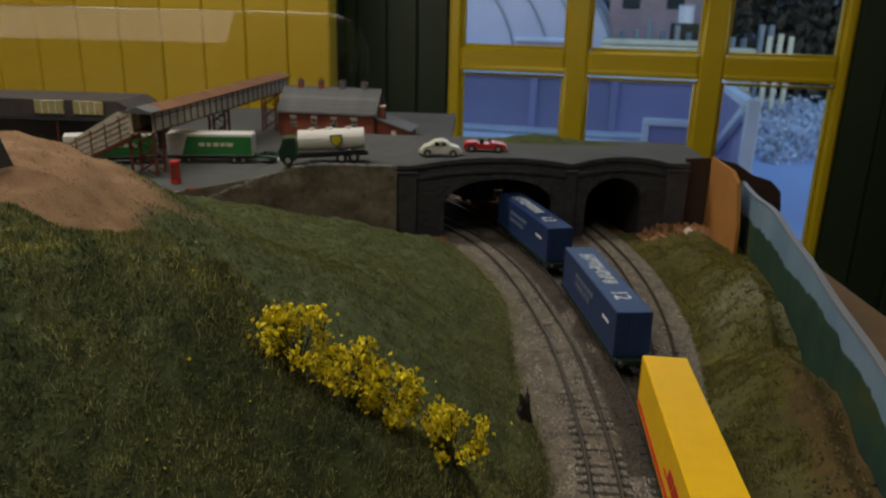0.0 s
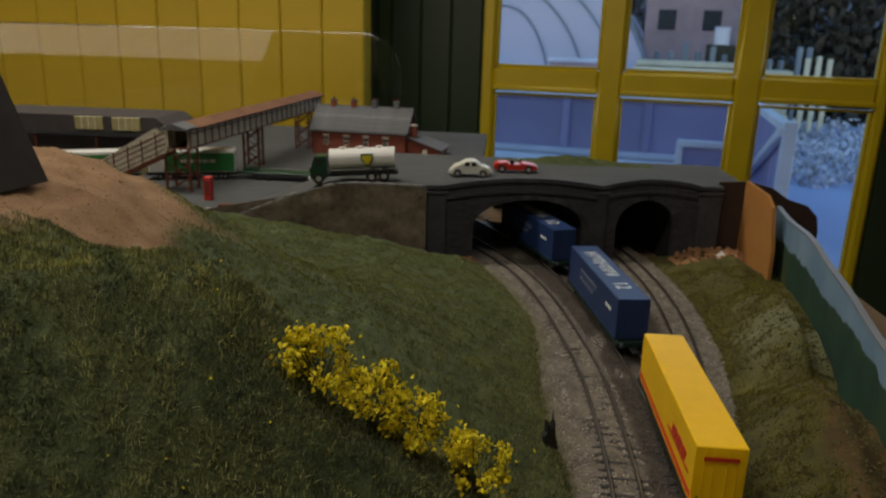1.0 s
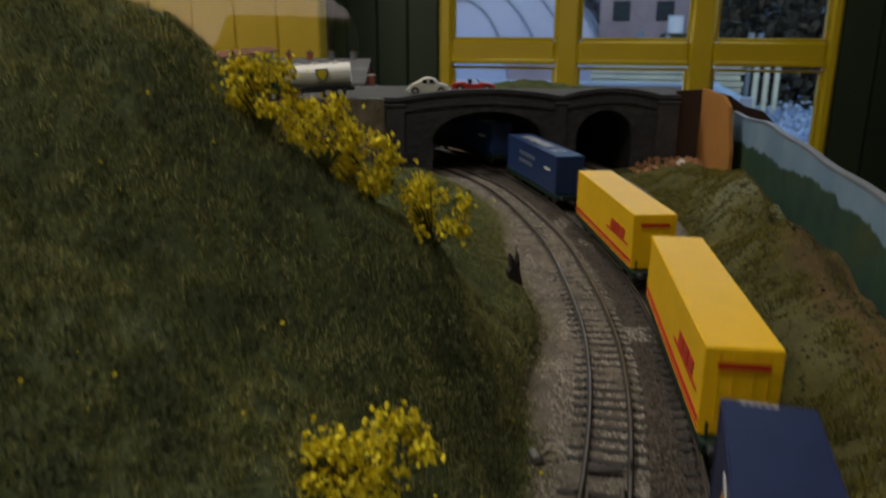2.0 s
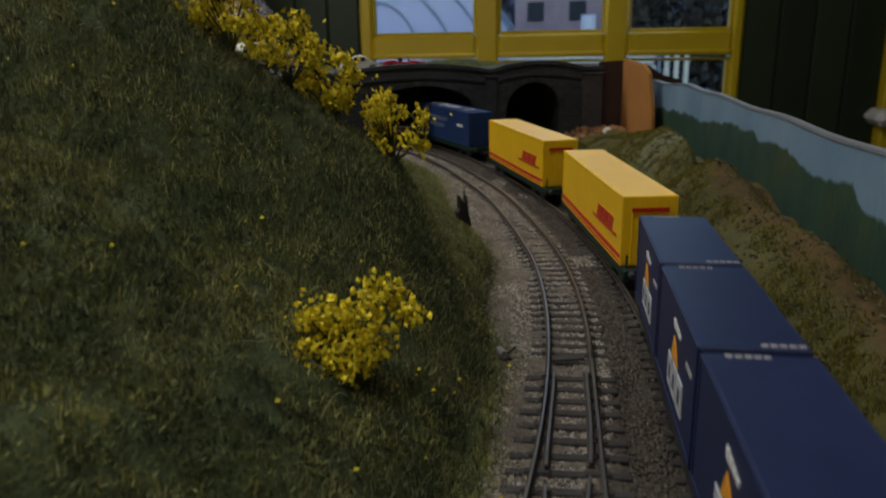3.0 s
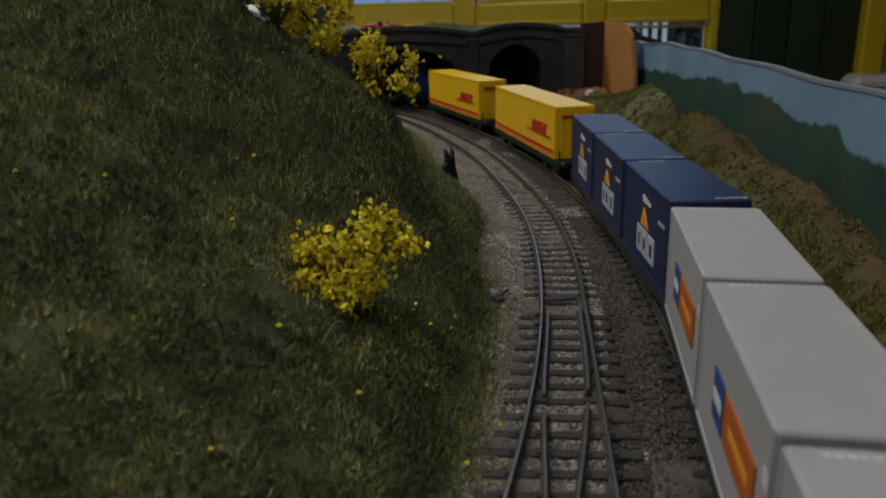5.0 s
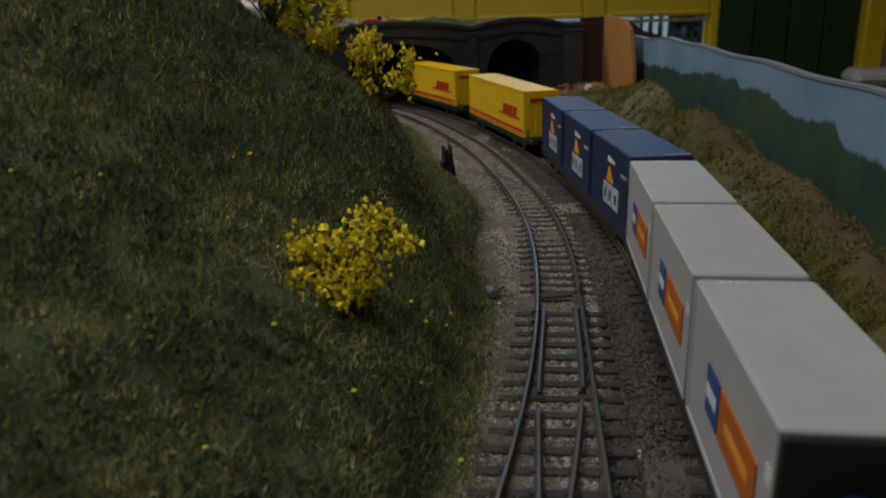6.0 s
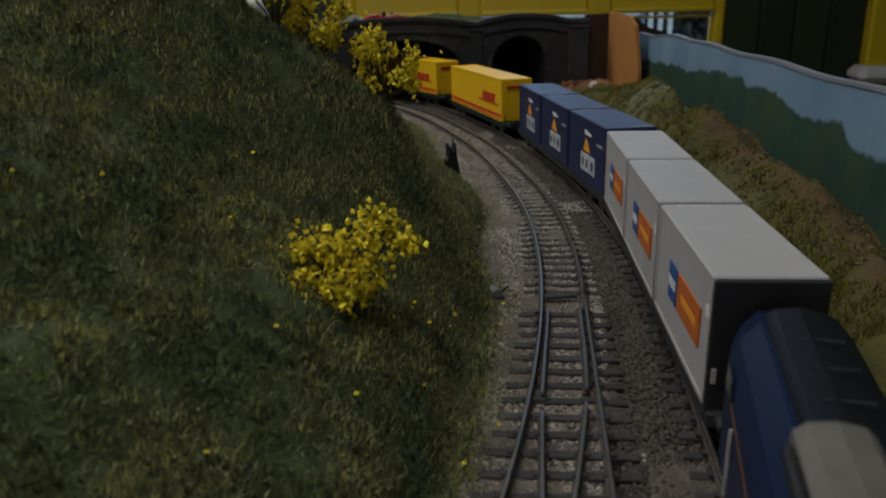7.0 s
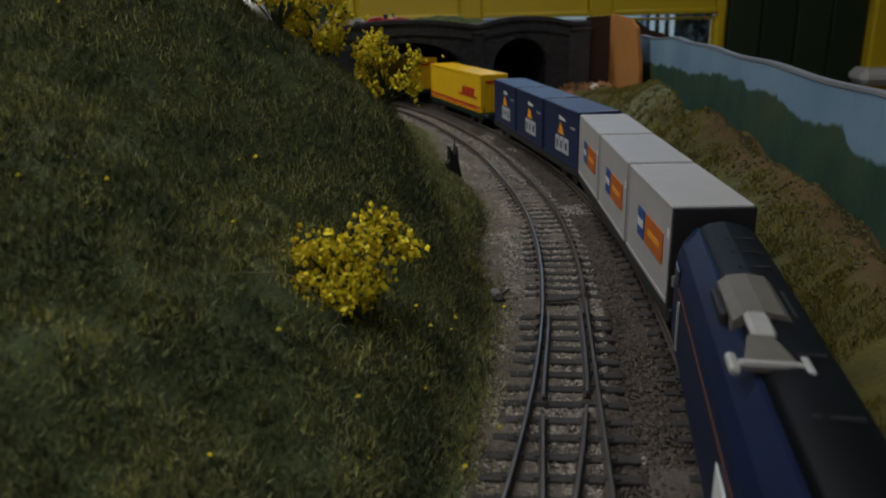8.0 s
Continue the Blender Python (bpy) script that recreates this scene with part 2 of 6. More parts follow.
# ---- mesh building ----
class Shape:
    """Collects corners and faces of one mesh."""

    def __init__(self):
        self.v, self.f = [], []

    def add(self, verts, faces, m=None):
        n = len(self.v)
        self.v += [tuple(m @ Vector(p)) if m else tuple(p) for p in verts]
        self.f += [tuple(n + i for i in f) for f in faces]
        return self

    def box(self, c, s, bevel=0.0, m=None):
        """A box with centre c and size s, with chamfered edges."""
        hx, hy, hz = (a / 2 for a in s)
        if bevel <= 0:
            vs = [(c[0] + i * hx, c[1] + j * hy, c[2] + k * hz) for i in (-1, 1) for j in (-1, 1) for k in (-1, 1)]
            return self.add(vs, [(0, 1, 3, 2), (4, 6, 7, 5), (0, 4, 5, 1), (2, 3, 7, 6), (0, 2, 6, 4), (1, 5, 7, 3)], m)
        b = min(bevel, hx * 0.9, hy * 0.9, hz * 0.9)
        bm = bmesh.new()
        bmesh.ops.create_cube(bm, size=1.0)
        for p in bm.verts:
            p.co = Vector((c[0] + 2 * hx * p.co.x, c[1] + 2 * hy * p.co.y, c[2] + 2 * hz * p.co.z))
        bmesh.ops.bevel(bm, geom=bm.edges[:], offset=b, segments=1, affect="EDGES")
        bm.verts.index_update()
        self.add([p.co for p in bm.verts], [[p.index for p in f.verts] for f in bm.faces], m)
        bm.free()
        return self

    def prism(self, outline, y0, y1, m=None):
        """An outline of (x, z) corners, counter-clockwise seen from -y, drawn out from y0 to y1."""
        n = len(outline)
        vs = [(x, y0, z) for x, z in outline] + [(x, y1, z) for x, z in outline]
        fs = [tuple(range(n)), tuple(range(2 * n - 1, n - 1, -1))] + [(i, i + n, (i + 1) % n + n, (i + 1) % n) for i in range(n)]
        return self.add(vs, fs, m)

    def tube(self, a, c, r, n=8, r2=None):
        a, c = Vector(a), Vector(c)
        q = (c - a).to_track_quat("Z", "Y").to_matrix()
        r2 = r if r2 is None else r2
        ring = [Vector((math.cos(2 * math.pi * i / n), math.sin(2 * math.pi * i / n), 0)) for i in range(n)]
        vs = [a + q @ (p * r) for p in ring] + [c + q @ (p * r2) for p in ring]
        return self.add(vs, [tuple(range(n - 1, -1, -1)), tuple(range(n, 2 * n))] + [(i, (i + 1) % n, (i + 1) % n + n, i + n) for i in range(n)])

    def mesh(self, name, smooth=False):
        me = bpy.data.meshes.new(name)
        me.from_pydata(self.v, [], self.f)
        me.validate()
        me.update()
        if smooth:
            me.polygons.foreach_set("use_smooth", [True] * len(me.polygons))
        return me


def part(name, shape, material, parent=None, label="", m=None, smooth=False):
    """Links a shape, or a mesh made before, as one mesh object under a thing or part."""
    me = shape.mesh(name, smooth) if isinstance(shape, Shape) else shape
    if not me.materials:
        me.materials.append(material)
    ob = new(name, me)
    ob.parent = parent
    if m is not None:
        ob.matrix_basis = m
    if label:
        ob["label"] = label
    return ob


def thing(name, m, label, category, group="", kind=""):
    ob = new(name)
    ob.matrix_basis = m
    return tagged(ob, label, category, group, kind)


def setting(name, shape, material, label, category, smooth=False):
    return tagged(part(name, shape, material, smooth=smooth), label, category, kind="structure")


def word(text, size):
    """Printed characters as a thin mesh."""
    cu = bpy.data.curves.new("print", "FONT")
    cu.body, cu.size, cu.extrude, cu.align_x, cu.align_y = text, size, 0.00008, "CENTER", "CENTER"
    ob = bpy.data.objects.new("print", cu)
    me = bpy.data.meshes.new_from_object(ob)
    me.name = "print"
    me.materials.clear()
    bpy.data.objects.remove(ob)
    return me


# ---- the plan of the tracks ----
TRAIN_C, TRAIN_R = Vector((-0.9917, 0.5519)), 1.1752
LEFT_C, LEFT_R = Vector((-0.7727, 0.5511)), 0.9140


def train_point(s, off=0.0):
    """Place on the train's line: a wide curve that tightens a little halfway."""
    s = float(s)
    a = s / TRAIN_R
    off -= (0.0038 + 0.002 * bell(s, 0.15, 0.10)) * (1 - smooth(s, 0.20, 0.44)) * smooth(s, -0.44, -0.27)
    return TRAIN_C + (TRAIN_R + off) * Vector((math.cos(a), math.sin(a)))


def left_x(y):
    return LEFT_C.x + math.sqrt(max(0.02, LEFT_R ** 2 - (y - LEFT_C.y) ** 2)) - 0.0028 * bell(y, 0.57, 0.09) + 0.012 * smooth(y, 0.70, 0.92)


def train_x(y):
    return train_point(TRAIN_R * math.asin(max(-0.9, min(0.9, (y - TRAIN_C.y) / TRAIN_R)))).x


def right_x(y):
    """The outer line leaves the train's line and bows into the narrow arch."""
    return max(train_x(y), 0.2252 - (0.52 if y < 0.81 else 0.62) * (y - 0.81) ** 2)


def scenery_x(y):
    return 0.252 + (0.215 if y > 0.36 else 0.31) * (y - 0.36) - 0.010 * smooth(y, 0.80, 1.0)


def bell(x, c, w):
    return math.exp(-((x - c) / w) ** 2)


def smooth(x, a, b):
    u = min(1.0, max(0.0, (x - a) / (b - a)))
    return u * u * (3 - 2 * u)


def slope_foot(y):
    """Where the steep slope begins."""
    return left_x(y) - 0.028 - 0.004 * math.sin(y * 23) - 0.009 * bell(y, 0.42, 0.05) - 0.007 * smooth(y, 0.46, 0.54) * (1 - smooth(y, 0.64, 0.76))


def hill_foot(y):
    """Where the turf meets the ballast: near the turnout a flat verge lies before the slope."""
    return slope_foot(y) + 0.0085 * (1 - smooth(y, 0.34, 0.42))


def hill_z(x, y):
    """Height of the grassy hill beside the inner track."""
    d, skirt = slope_foot(y) - x, hill_foot(y) - x
    if d <= 0:
        return -0.005 + 0.0018 * min(1.0, max(0.0, skirt) / 0.003) + 0.10 * max(0.0, skirt)
    k = 0.80 + 1.30 * bell(y, 0.368, 0.048) + 0.15 * bell(y, 0.27, 0.05) - 0.60 * smooth(y, 0.52, 0.80)
    top = 0.19 - 0.028 * bell(y, 0.375, 0.06) - 0.10 * smooth(y, 0.56, 0.84)
    z = top * (1 - math.exp(-k * d / top))
    z += 0.035 * smooth(-x, 0.06, 0.20) * smooth(y, 0.30, 0.42) * (1 - smooth(y, 0.54, 0.72))
    z += 0.026 * smooth(-x, 0.0, 0.045) * (1 - 0.95 * smooth(-x, 0.06, 0.13)) * bell(y, 0.392, 0.042)
    z += 0.012 * bell(d, 0.038, 0.017) * bell(y, 0.384, 0.028)
    z += 0.004 * noise.noise((x * 14, y * 14, 0.3)) * min(1, d / 0.03) + 0.0032 * noise.noise((x * 42, y * 42, 3.3)) * min(1, d / 0.02) + 0.0026 * noise.noise((x * 105, y * 105, 1.3)) * min(1, d / 0.006)
    z -= 0.005 * (1 - min(1, d / 0.01))
    return max(z, -0.0032 + 0.10 * skirt) if skirt > d else z


def bank_z(x, y):
    """Height of the rough bank between the outer track and the painted scenery."""
    a, b = right_x(y) + 0.022, scenery_x(y)
    u = (x - a) / max(0.02, b - a)
    if u <= 0:
        return -0.006
    crest = 0.034 + 0.009 * bell(y, 0.71, 0.07) - 0.012 * bell(y, 0.625, 0.022) + 0.010 * bell(y, 0.55, 0.04) - 0.020 * smooth(y, 0.78, 0.93) - 0.008 * (1 - smooth(y, 0.25, 0.42))
    gully = 0.62 * smooth(y, 0.54, 0.62)
    z = crest * (0.55 * smooth(u, 0.0, 0.66) + 0.45 * min(1.0, max(0.0, u / 0.66))) * (1 - gully * smooth(u, 0.68, 0.82) - (0.30 - 0.30 * smooth(y, 0.54, 0.62)) * smooth(u, 0.70, 0.98))
    return z - 0.006 + (0.005 * noise.noise((x * 40, y * 40, 2.0)) + 0.0025 * noise.noise((x * 110, y * 110, 5.0))) * min(1, u * 3)


# ---- the room ----
M["faded"] = mat("faded_white_print", (0.55, 0.57, 0.60), 0.5, var=0.08, scale=200)
M["worn"] = mat("worn_blue_grey_print", (0.14, 0.17, 0.25), 0.5, var=0.1, scale=200)
M["rim"] = glass_mat("polished_rim", 1.6, (0.82, 0.86, 0.86), 0.2)
M["bankstone"] = mat("stony_bank", (0.19, 0.19, 0.105), 0.95, second=(0.075, 0.082, 0.036), scale=120, bump=1.0, bscale=500)
M["skyglow"] = emit_mix(mat("hazy_sky", (0.8, 0.78, 0.75), 1.0, scale=1), 1.4, (1.0, 0.87, 0.86))
WALL_P, WALL_A = Vector((0.022, 2.941, 0)), math.atan2(-0.244, 1.244)
WALL_M = Matrix.Translation(WALL_P) @ Matrix.Rotation(WALL_A, 4, "Z")
FLOOR_Z, CEIL_Z = -0.92, 1.5


def room():
    t = 0.12
    setting("floor", Shape().box((-1.1, 0.3, FLOOR_Z - 0.05), (7.4, 6.4, 0.1)), M["floor"], "dark worn carpet on the floor of the room", "floor")
    setting("ceiling", Shape().box((-1.1, 0.3, CEIL_Z + 0.05), (7.4, 6.4, 0.1)), M["room"], "pale painted ceiling of the room", "ceiling")
    h, zc = CEIL_Z - FLOOR_Z, (CEIL_Z + FLOOR_Z) / 2
    sz0, sz1, sx0, sx1 = -0.08, 1.15, -4.5, -0.62
    setting("wall_south", Shape().box((-1.1, -2.66, (FLOOR_Z + sz0) / 2), (7.4, t, sz0 - FLOOR_Z)).box((-1.1, -2.66, (CEIL_Z + sz1) / 2), (7.4, t, CEIL_Z - sz1))
            .box(((sx1 + 2.6) / 2, -2.66, (sz0 + sz1) / 2), (2.6 - sx1, t, sz1 - sz0)).box(((sx0 - 4.8) / 2, -2.66, (sz0 + sz1) / 2), (sx0 + 4.8, t, sz1 - sz0)), M["room"], "pale painted wall with a wide bright window", "wall")
    setting("backdrop", Shape().box(((sx0 + sx1) / 2, -2.95, 0.5), (4.6, 0.02, 1.9)), M["skyglow"], "bright hazy sky behind the far window", "sky")
    w2 = thing("window_2", pose(0, -2.66, 0), "plain wide window with pale frame in the far wall", "window", kind="structure")
    for x in (sx0 + 0.03, sx1 - 0.03):
        part("window_frame", Shape().box((x, 0, (sz0 + sz1) / 2), (0.05, 0.08, sz1 - sz0), 0.006), M["room"], w2)
    part("window_sill", Shape().box(((sx0 + sx1) / 2, 0.05, sz0 + 0.012), (sx1 - sx0, 0.2, 0.02), 0.005), M["room"], w2)
    setting("wall_west", Shape().box((-4.75, 0.2, zc), (t, 5.6, h)), M["room"], "pale painted side wall of the room", "wall")
    setting("wall_east", Shape().box((2.5, -0.2, zc), (t, 5.4, h)), M["gwall"], "dark green painted side wall of the room", "wall")
    # window wall, in its own frame: x along the wall, y outwards
    west = tagged(part("wall_north", Shape().box((-0.28, t / 2 + 0.012, zc), (0.47, t, h)), M["gwall"], m=WALL_M), "dark green boarded wall beside the window", "wall", kind="structure")
    east = tagged(part("wall_north_east", Shape().box((2.06, t / 2 + 0.012, zc), (1.50, t, h)), M["gwall"], m=WALL_M), "dark green boarded wall beside the window", "wall", kind="structure")
    low = tagged(part("wall_north_low", Shape().box((0.631, t / 2 + 0.012, (FLOOR_Z - 0.66) / 2), (1.35, t, -0.66 - FLOOR_Z)), M["gwall"], m=WALL_M), "dark green boarded wall under the window", "wall", kind="structure")
    tagged(part("wall_north_top", Shape().box((0.631, t / 2 + 0.012, (CEIL_Z + 0.85) / 2), (1.35, t, CEIL_Z - 0.85)), M["gwall"], m=WALL_M), "dark green boarded wall over the window", "wall", kind="structure")
    board = Shape().box((0, 0, 0), (0.112, 0.012, h), 0.004).mesh("board")
    for x in np.arange(-0.46, -0.09, 0.117):
        part("board", board, M["gwall"], west, m=pose(x, 0.006, zc))
    for x in np.arange(1.37, 2.7, 0.117):
        part("board", board, M["gwall"], east, m=pose(x, 0.006, zc))
    # yellow boarded wall that stands forward of the window wall
    yw = setting("wall_west_yellow", Shape().box((-2.56, 2.735, zc), (4.30, 0.12, h)), M["ywall"], "yellow painted wall of wide vertical boards", "wall")
    plank = Shape().box((0, 0, 0), (0.1385, 0.016, h), 0.004).mesh("plank")
    for i in range(30):
        part("plank", plank, M["ywall"], yw, m=pose(-0.480 - 0.1405 * i, 2.667, zc))
    setting("wall_return", Shape().box((-0.43, 2.86, zc), (0.05, 0.13, h)), M["gwall"], "dark green return of the yellow wall", "wall")


def window():
    """Yellow mullioned window: frame bars with moulded beads, and six panes."""
    win = thing("window_1", WALL_M, "yellow painted timber window with six panes and moulded bars", "window", kind="structure")
    zs, ze, t0, t1 = -0.62, 0.80, 0.034, 0.126
    bars = [(-0.045, 0.0), (0.378, 0.458), (0.834, 0.916), (1.270, 1.306)]

    def bar(name, x0, x1, z0, z1, d=0.07):
        s = Shape().box(((x0 + x1) / 2, d / 2 - 0.012, (z0 + z1) / 2), (x1 - x0, d, z1 - z0), 0.009)
        part(name, s, M["ytim"], win)

    for x0, x1 in bars:
        bar("mullion", x0, x1, zs - 0.04, ze + 0.04)
    gaps = [(bars[i][1], bars[i + 1][0]) for i in range(3)]
    for x0, x1 in gaps:
        bar("transom", x0, x1, t0 + 0.012, t1)
        bar("bottom_rail", x0, x1, zs - 0.04, zs)
        bar("top_rail", x0, x1, ze, ze + 0.04)
        # drip moulding under the transom and beads along the sides of each pane
        part("drip_moulding", Shape().box(((x0 + x1) / 2, -0.014, t0 + 0.018), (x1 - x0, 0.020, 0.018), 0.005), M["ytim"], win)
        for z0, z1 in ((zs, t0), (t1, ze)):
            for xa, xb in ((x0, x0 + 0.010), (x1 - 0.010, x1)):
                part("bead", Shape().box(((xa + xb) / 2, 0.022, (z0 + z1) / 2), (0.010, 0.03, z1 - z0), 0.003), M["ytim"], win)
            for za, zb in ((z0, z0 + 0.010), (z1 - 0.010, z1)):
                part("bead", Shape().box(((x0 + x1) / 2, 0.020, (za + zb) / 2), (x1 - x0 - 0.022, 0.03, 0.010), 0.003), M["ytim"], win)
            pane = part("pane", Shape().box(((x0 + x1) / 2, 0.03, (z0 + z1) / 2), (x1 - x0 - 0.006, 0.004, z1 - z0 - 0.006)), M["glass"], win)
            pane.visible_shadow = False
    part("window_sill", Shape().box((0.63, -0.02, zs - 0.055), (1.42, 0.12, 0.03), 0.006), M["ytim"], win)


def doorway():
    """Yellow frame at the end of the green wall, with a pale board in it."""
    d = thing("door_1", WALL_M, "yellow painted door frame round a pale pinkish door", "door", kind="structure")
    part("jamb", Shape().box((1.815, -0.02, 0.2), (0.075, 0.06, 2.2), 0.008), M["ytim"], d)
    part("door_leaf", Shape().box((2.19, 0.0, 0.2), (0.66, 0.03, 2.1), 0.004), mat("pinkish_door", (0.50, 0.33, 0.24), 0.6, scale=8), d)
    s = thing("wall_shelf", WALL_M, "small white painted shelf with rounded edge below the door frame", "shelf")
    part("shelf_board", Shape().box((1.985, -0.06, -0.172), (0.50, 0.13, 0.055), 0.02), M["tank"], s)
    part("bracket", Shape().box((1.985, -0.03, -0.225), (0.03, 0.07, 0.06), 0.006), M["black"], s)


M["bluetub"] = mat("blue_plastic", (0.06, 0.12, 0.30), 0.5, scale=4)
M["woods"] = mat("bare_woods", (0.16, 0.16, 0.19), 0.9, island=0.5, scale=1.5)


def outdoors():
    """Frosty yard behind the window."""
    setting("ground", Shape().box((2, 33.2, -1.02), (120, 60, 0.1)), M["frost"], "frosty bluish ground of the yard outdoors", "ground")
    fence = thing("boundary_fence", WALL_M @ pose(0, 3.4, 0), "low lavender-grey panel fence with white frosted ledge", "fence")
    panel = Shape().box((0, 0, 0), (0.60, 0.03, 0.40), 0.006).mesh("panel")
    for i in range(-7, 2):
        part("panel", panel, M["fencep"], fence, m=pose(0.22 + 0.64 * i, 0, -0.45))
        part("fence_post", Shape().box((0.54 + 0.64 * i, -0.01, -0.62), (0.06, 0.06, 0.74), 0.005), M["fencep"], fence)
    part("top_rail", Shape().box((-1.7, 0, -0.235), (5.7, 0.09, 0.03), 0.006), M["outwhite"], fence)
    part("frosted_ledge", Shape().box((-1.7, -0.12, -0.66), (5.7, 0.22, 0.035), 0.008), M["outwhite"], fence)
    trough = thing("water_trough", WALL_M @ pose(0, 2.75, 0.03), "long dark blue plastic trough with frosted rim", "trough")
    part("trough_body", Shape().box((-0.1, 0, -0.84), (1.7, 0.34, 0.32), 0.03), M["bluetub"], trough)
    part("trough_rim", Shape().box((-0.1, 0, -0.685), (1.76, 0.40, 0.03), 0.01), M["outwhite"], trough)
    gate = thing("white_gate", WALL_M @ pose(1.40, 3.05, 0, 0, 0, 90), "white painted panelled garden gate standing ajar", "gate")
    part("gate_post", Shape().box((0.78, 0, -0.60), (0.08, 0.08, 0.74), 0.008), M["outwhite"], gate)
    part("gate_post", Shape().box((-0.78, 0, -0.60), (0.08, 0.08, 0.74), 0.008), M["outwhite"], gate)
    part("gate_rail", Shape().box((0, 0, -0.28), (1.6, 0.07, 0.06), 0.006), M["outwhite"], gate)
    part("gate_rail", Shape().box((0, 0, -0.90), (1.6, 0.07, 0.06), 0.006), M["outwhite"], gate)
    part("gate_brace", Shape().box((0, 0, 0), (1.65, 0.05, 0.06), 0.006), M["outwhite"], gate, m=pose(0.0, 0.045, -0.58, 0, 20, 0))
    for i in range(8):
        part("gate_slat", Shape().box((-0.66 + 0.188 * i, 0.0, -0.59), (0.17, 0.02, 0.56), 0.004), M["fencep"], gate)
    side = thing("white_low_fence", WALL_M @ pose(0.99, 3.0, 0), "short white-railed panel beside the gate", "fence")
    part("side_rail", Shape().box((0.0, 0, -0.50), (0.44, 0.07, 0.05), 0.006), M["outwhite"], side)
    part("side_panel", Shape().box((0.0, 0.01, -0.74), (0.40, 0.03, 0.42), 0.004), M["fencep"], side)
    part("side_post", Shape().box((-0.2, 0, -0.72), (0.05, 0.06, 0.48), 0.006), M["outwhite"], side)
    # scrub, hedge, timber, greenhouse and farther things
    rnd = random.Random(5)

    def clumps(name, n, region, size, material, label, category):
        s = Shape()
        tri = [(0, 1, 4), (1, 2, 4), (2, 3, 4), (3, 0, 4), (1, 0, 5), (2, 1, 5), (3, 2, 5), (0, 3, 5)]
        for _ in range(n):
            x, y = rnd.uniform(*region[0]), rnd.uniform(*region[1])
            top = region[2][0] + (region[2][1] - region[2][0]) * (0.55 + 0.75 * noise.noise((x * 0.9, y * 0.9, 0.5)) + 0.4 * noise.noise((x * 3.1, y * 3.1, 0.9)))
            z = rnd.uniform(region[2][0], max(region[2][0] + 0.02, top))
            r = rnd.uniform(0.4, 1.0) * size
            q = Euler((rnd.uniform(0, 3), rnd.uniform(0, 3), rnd.uniform(0, 3))).to_matrix().to_4x4()
            s.add([(r, 0, 0), (0, r * 0.6, 0), (-r, 0, 0), (0, -r * 0.5, 0), (0, 0, r * 0.35), (0, 0, -r * 0.3)], tri, Matrix.Translation((x, y, z)) @ q)
        tagged(part(name, s, material, m=WALL_M), label, category, kind="stuff")

    clumps("far_woods", 12000, ((-12.0, 20.0), (19.0, 22.0), (-0.9, 6.5)), 0.52, M["woods"], "grey bare winter trees far behind the yard", "woods")
    clumps("frosted_scrub", 9000, ((1.0, 6.5), (4.2, 8.6), (-0.98, -0.72)), 0.06, M["rubble"], "frosted grey scrub and stones on the ground", "scrub")
    clumps("dark_hedge", 9500, ((2.1, 9.0), (9.6, 11.4), (-0.95, 3.0)), 0.13, M["hedge"], "dark bare hedge behind the yard", "hedge")
    stack = thing("timber_stack", WALL_M @ pose(0, 8.5, 0), "stack of pale sawn planks in the yard", "timber stack")
    for k in range(11):
        part("plank", Shape().box((0.94 + rnd.uniform(-0.03, 0.03), 0, -0.93 + 0.082 * k), (1.34, 0.5, 0.066), 0.006), M["timber"], stack)
        if k < 10:
            part("plank", Shape().box((2.10 + rnd.uniform(-0.03, 0.03), 0.1, -0.93 + 0.082 * k), (0.42, 0.5, 0.066), 0.006), M["timber"], stack)
    tunnel = thing("polytunnel", WALL_M @ pose(-1.75, 9.0, -0.97), "pale film-covered polytunnel with metal hoops", "greenhouse")
    s = Shape()
    n, r = 28, 2.25
    arc = [(r * math.cos(math.pi * i / n), r * 1.05 * math.sin(math.pi * i / n)) for i in range(n + 1)]
    s.add([(x, y, z) for y in (0, 9) for x, z in arc], [(i, i + 1, i + n + 2, i + n + 1) for i in range(n)] + [tuple(range(n + 1))])
    part("film_cover", s, M["film"], tunnel)
    for k, y in ((1.0, -0.02), (0.80, -0.03), (0.58, -0.03), (0.34, -0.03), (1.0, 1.8), (1.0, 3.6)):
        s = Shape()
        for i in range(n):
            s.tube((arc[i][0] * 1.01 * k, y, arc[i][1] * 1.01 * (k if k > 0.99 else 0.5 + 0.5 * k)), (arc[i + 1][0] * 1.01 * k, y, arc[i + 1][1] * 1.01 * (k if k > 0.99 else 0.5 + 0.5 * k)), 0.016, 6)
        part("hoop", s, M["hoop"], tunnel)
    low = thing("low_pink_wall", WALL_M @ pose(-0.42, 7.0, -0.97), "low pinkish brick wall before the polytunnel", "wall")
    part("wall_body", Shape().box((0, 0, 0.44), (0.62, 0.3, 0.88), 0.01), M["pink"], low)
    part("wall_coping", Shape().box((0, 0, 0.90), (0.68, 0.36, 0.05), 0.01), M["outwhite"], low)
    shed = thing("brick_outhouse", WALL_M @ pose(1.1, 13.5, 0), "low pinkish brick outhouse with a grey roof", "outhouse")
    part("outhouse_wall", Shape().box((0, 0, 0.2), (1.7, 2.0, 2.3), 0.02), M["pink"], shed)
    part("outhouse_roof", Shape().prism([(-1.0, 1.35), (1.0, 1.35), (0, 1.9)], -1.15, 1.15), M["fencep"], shed)
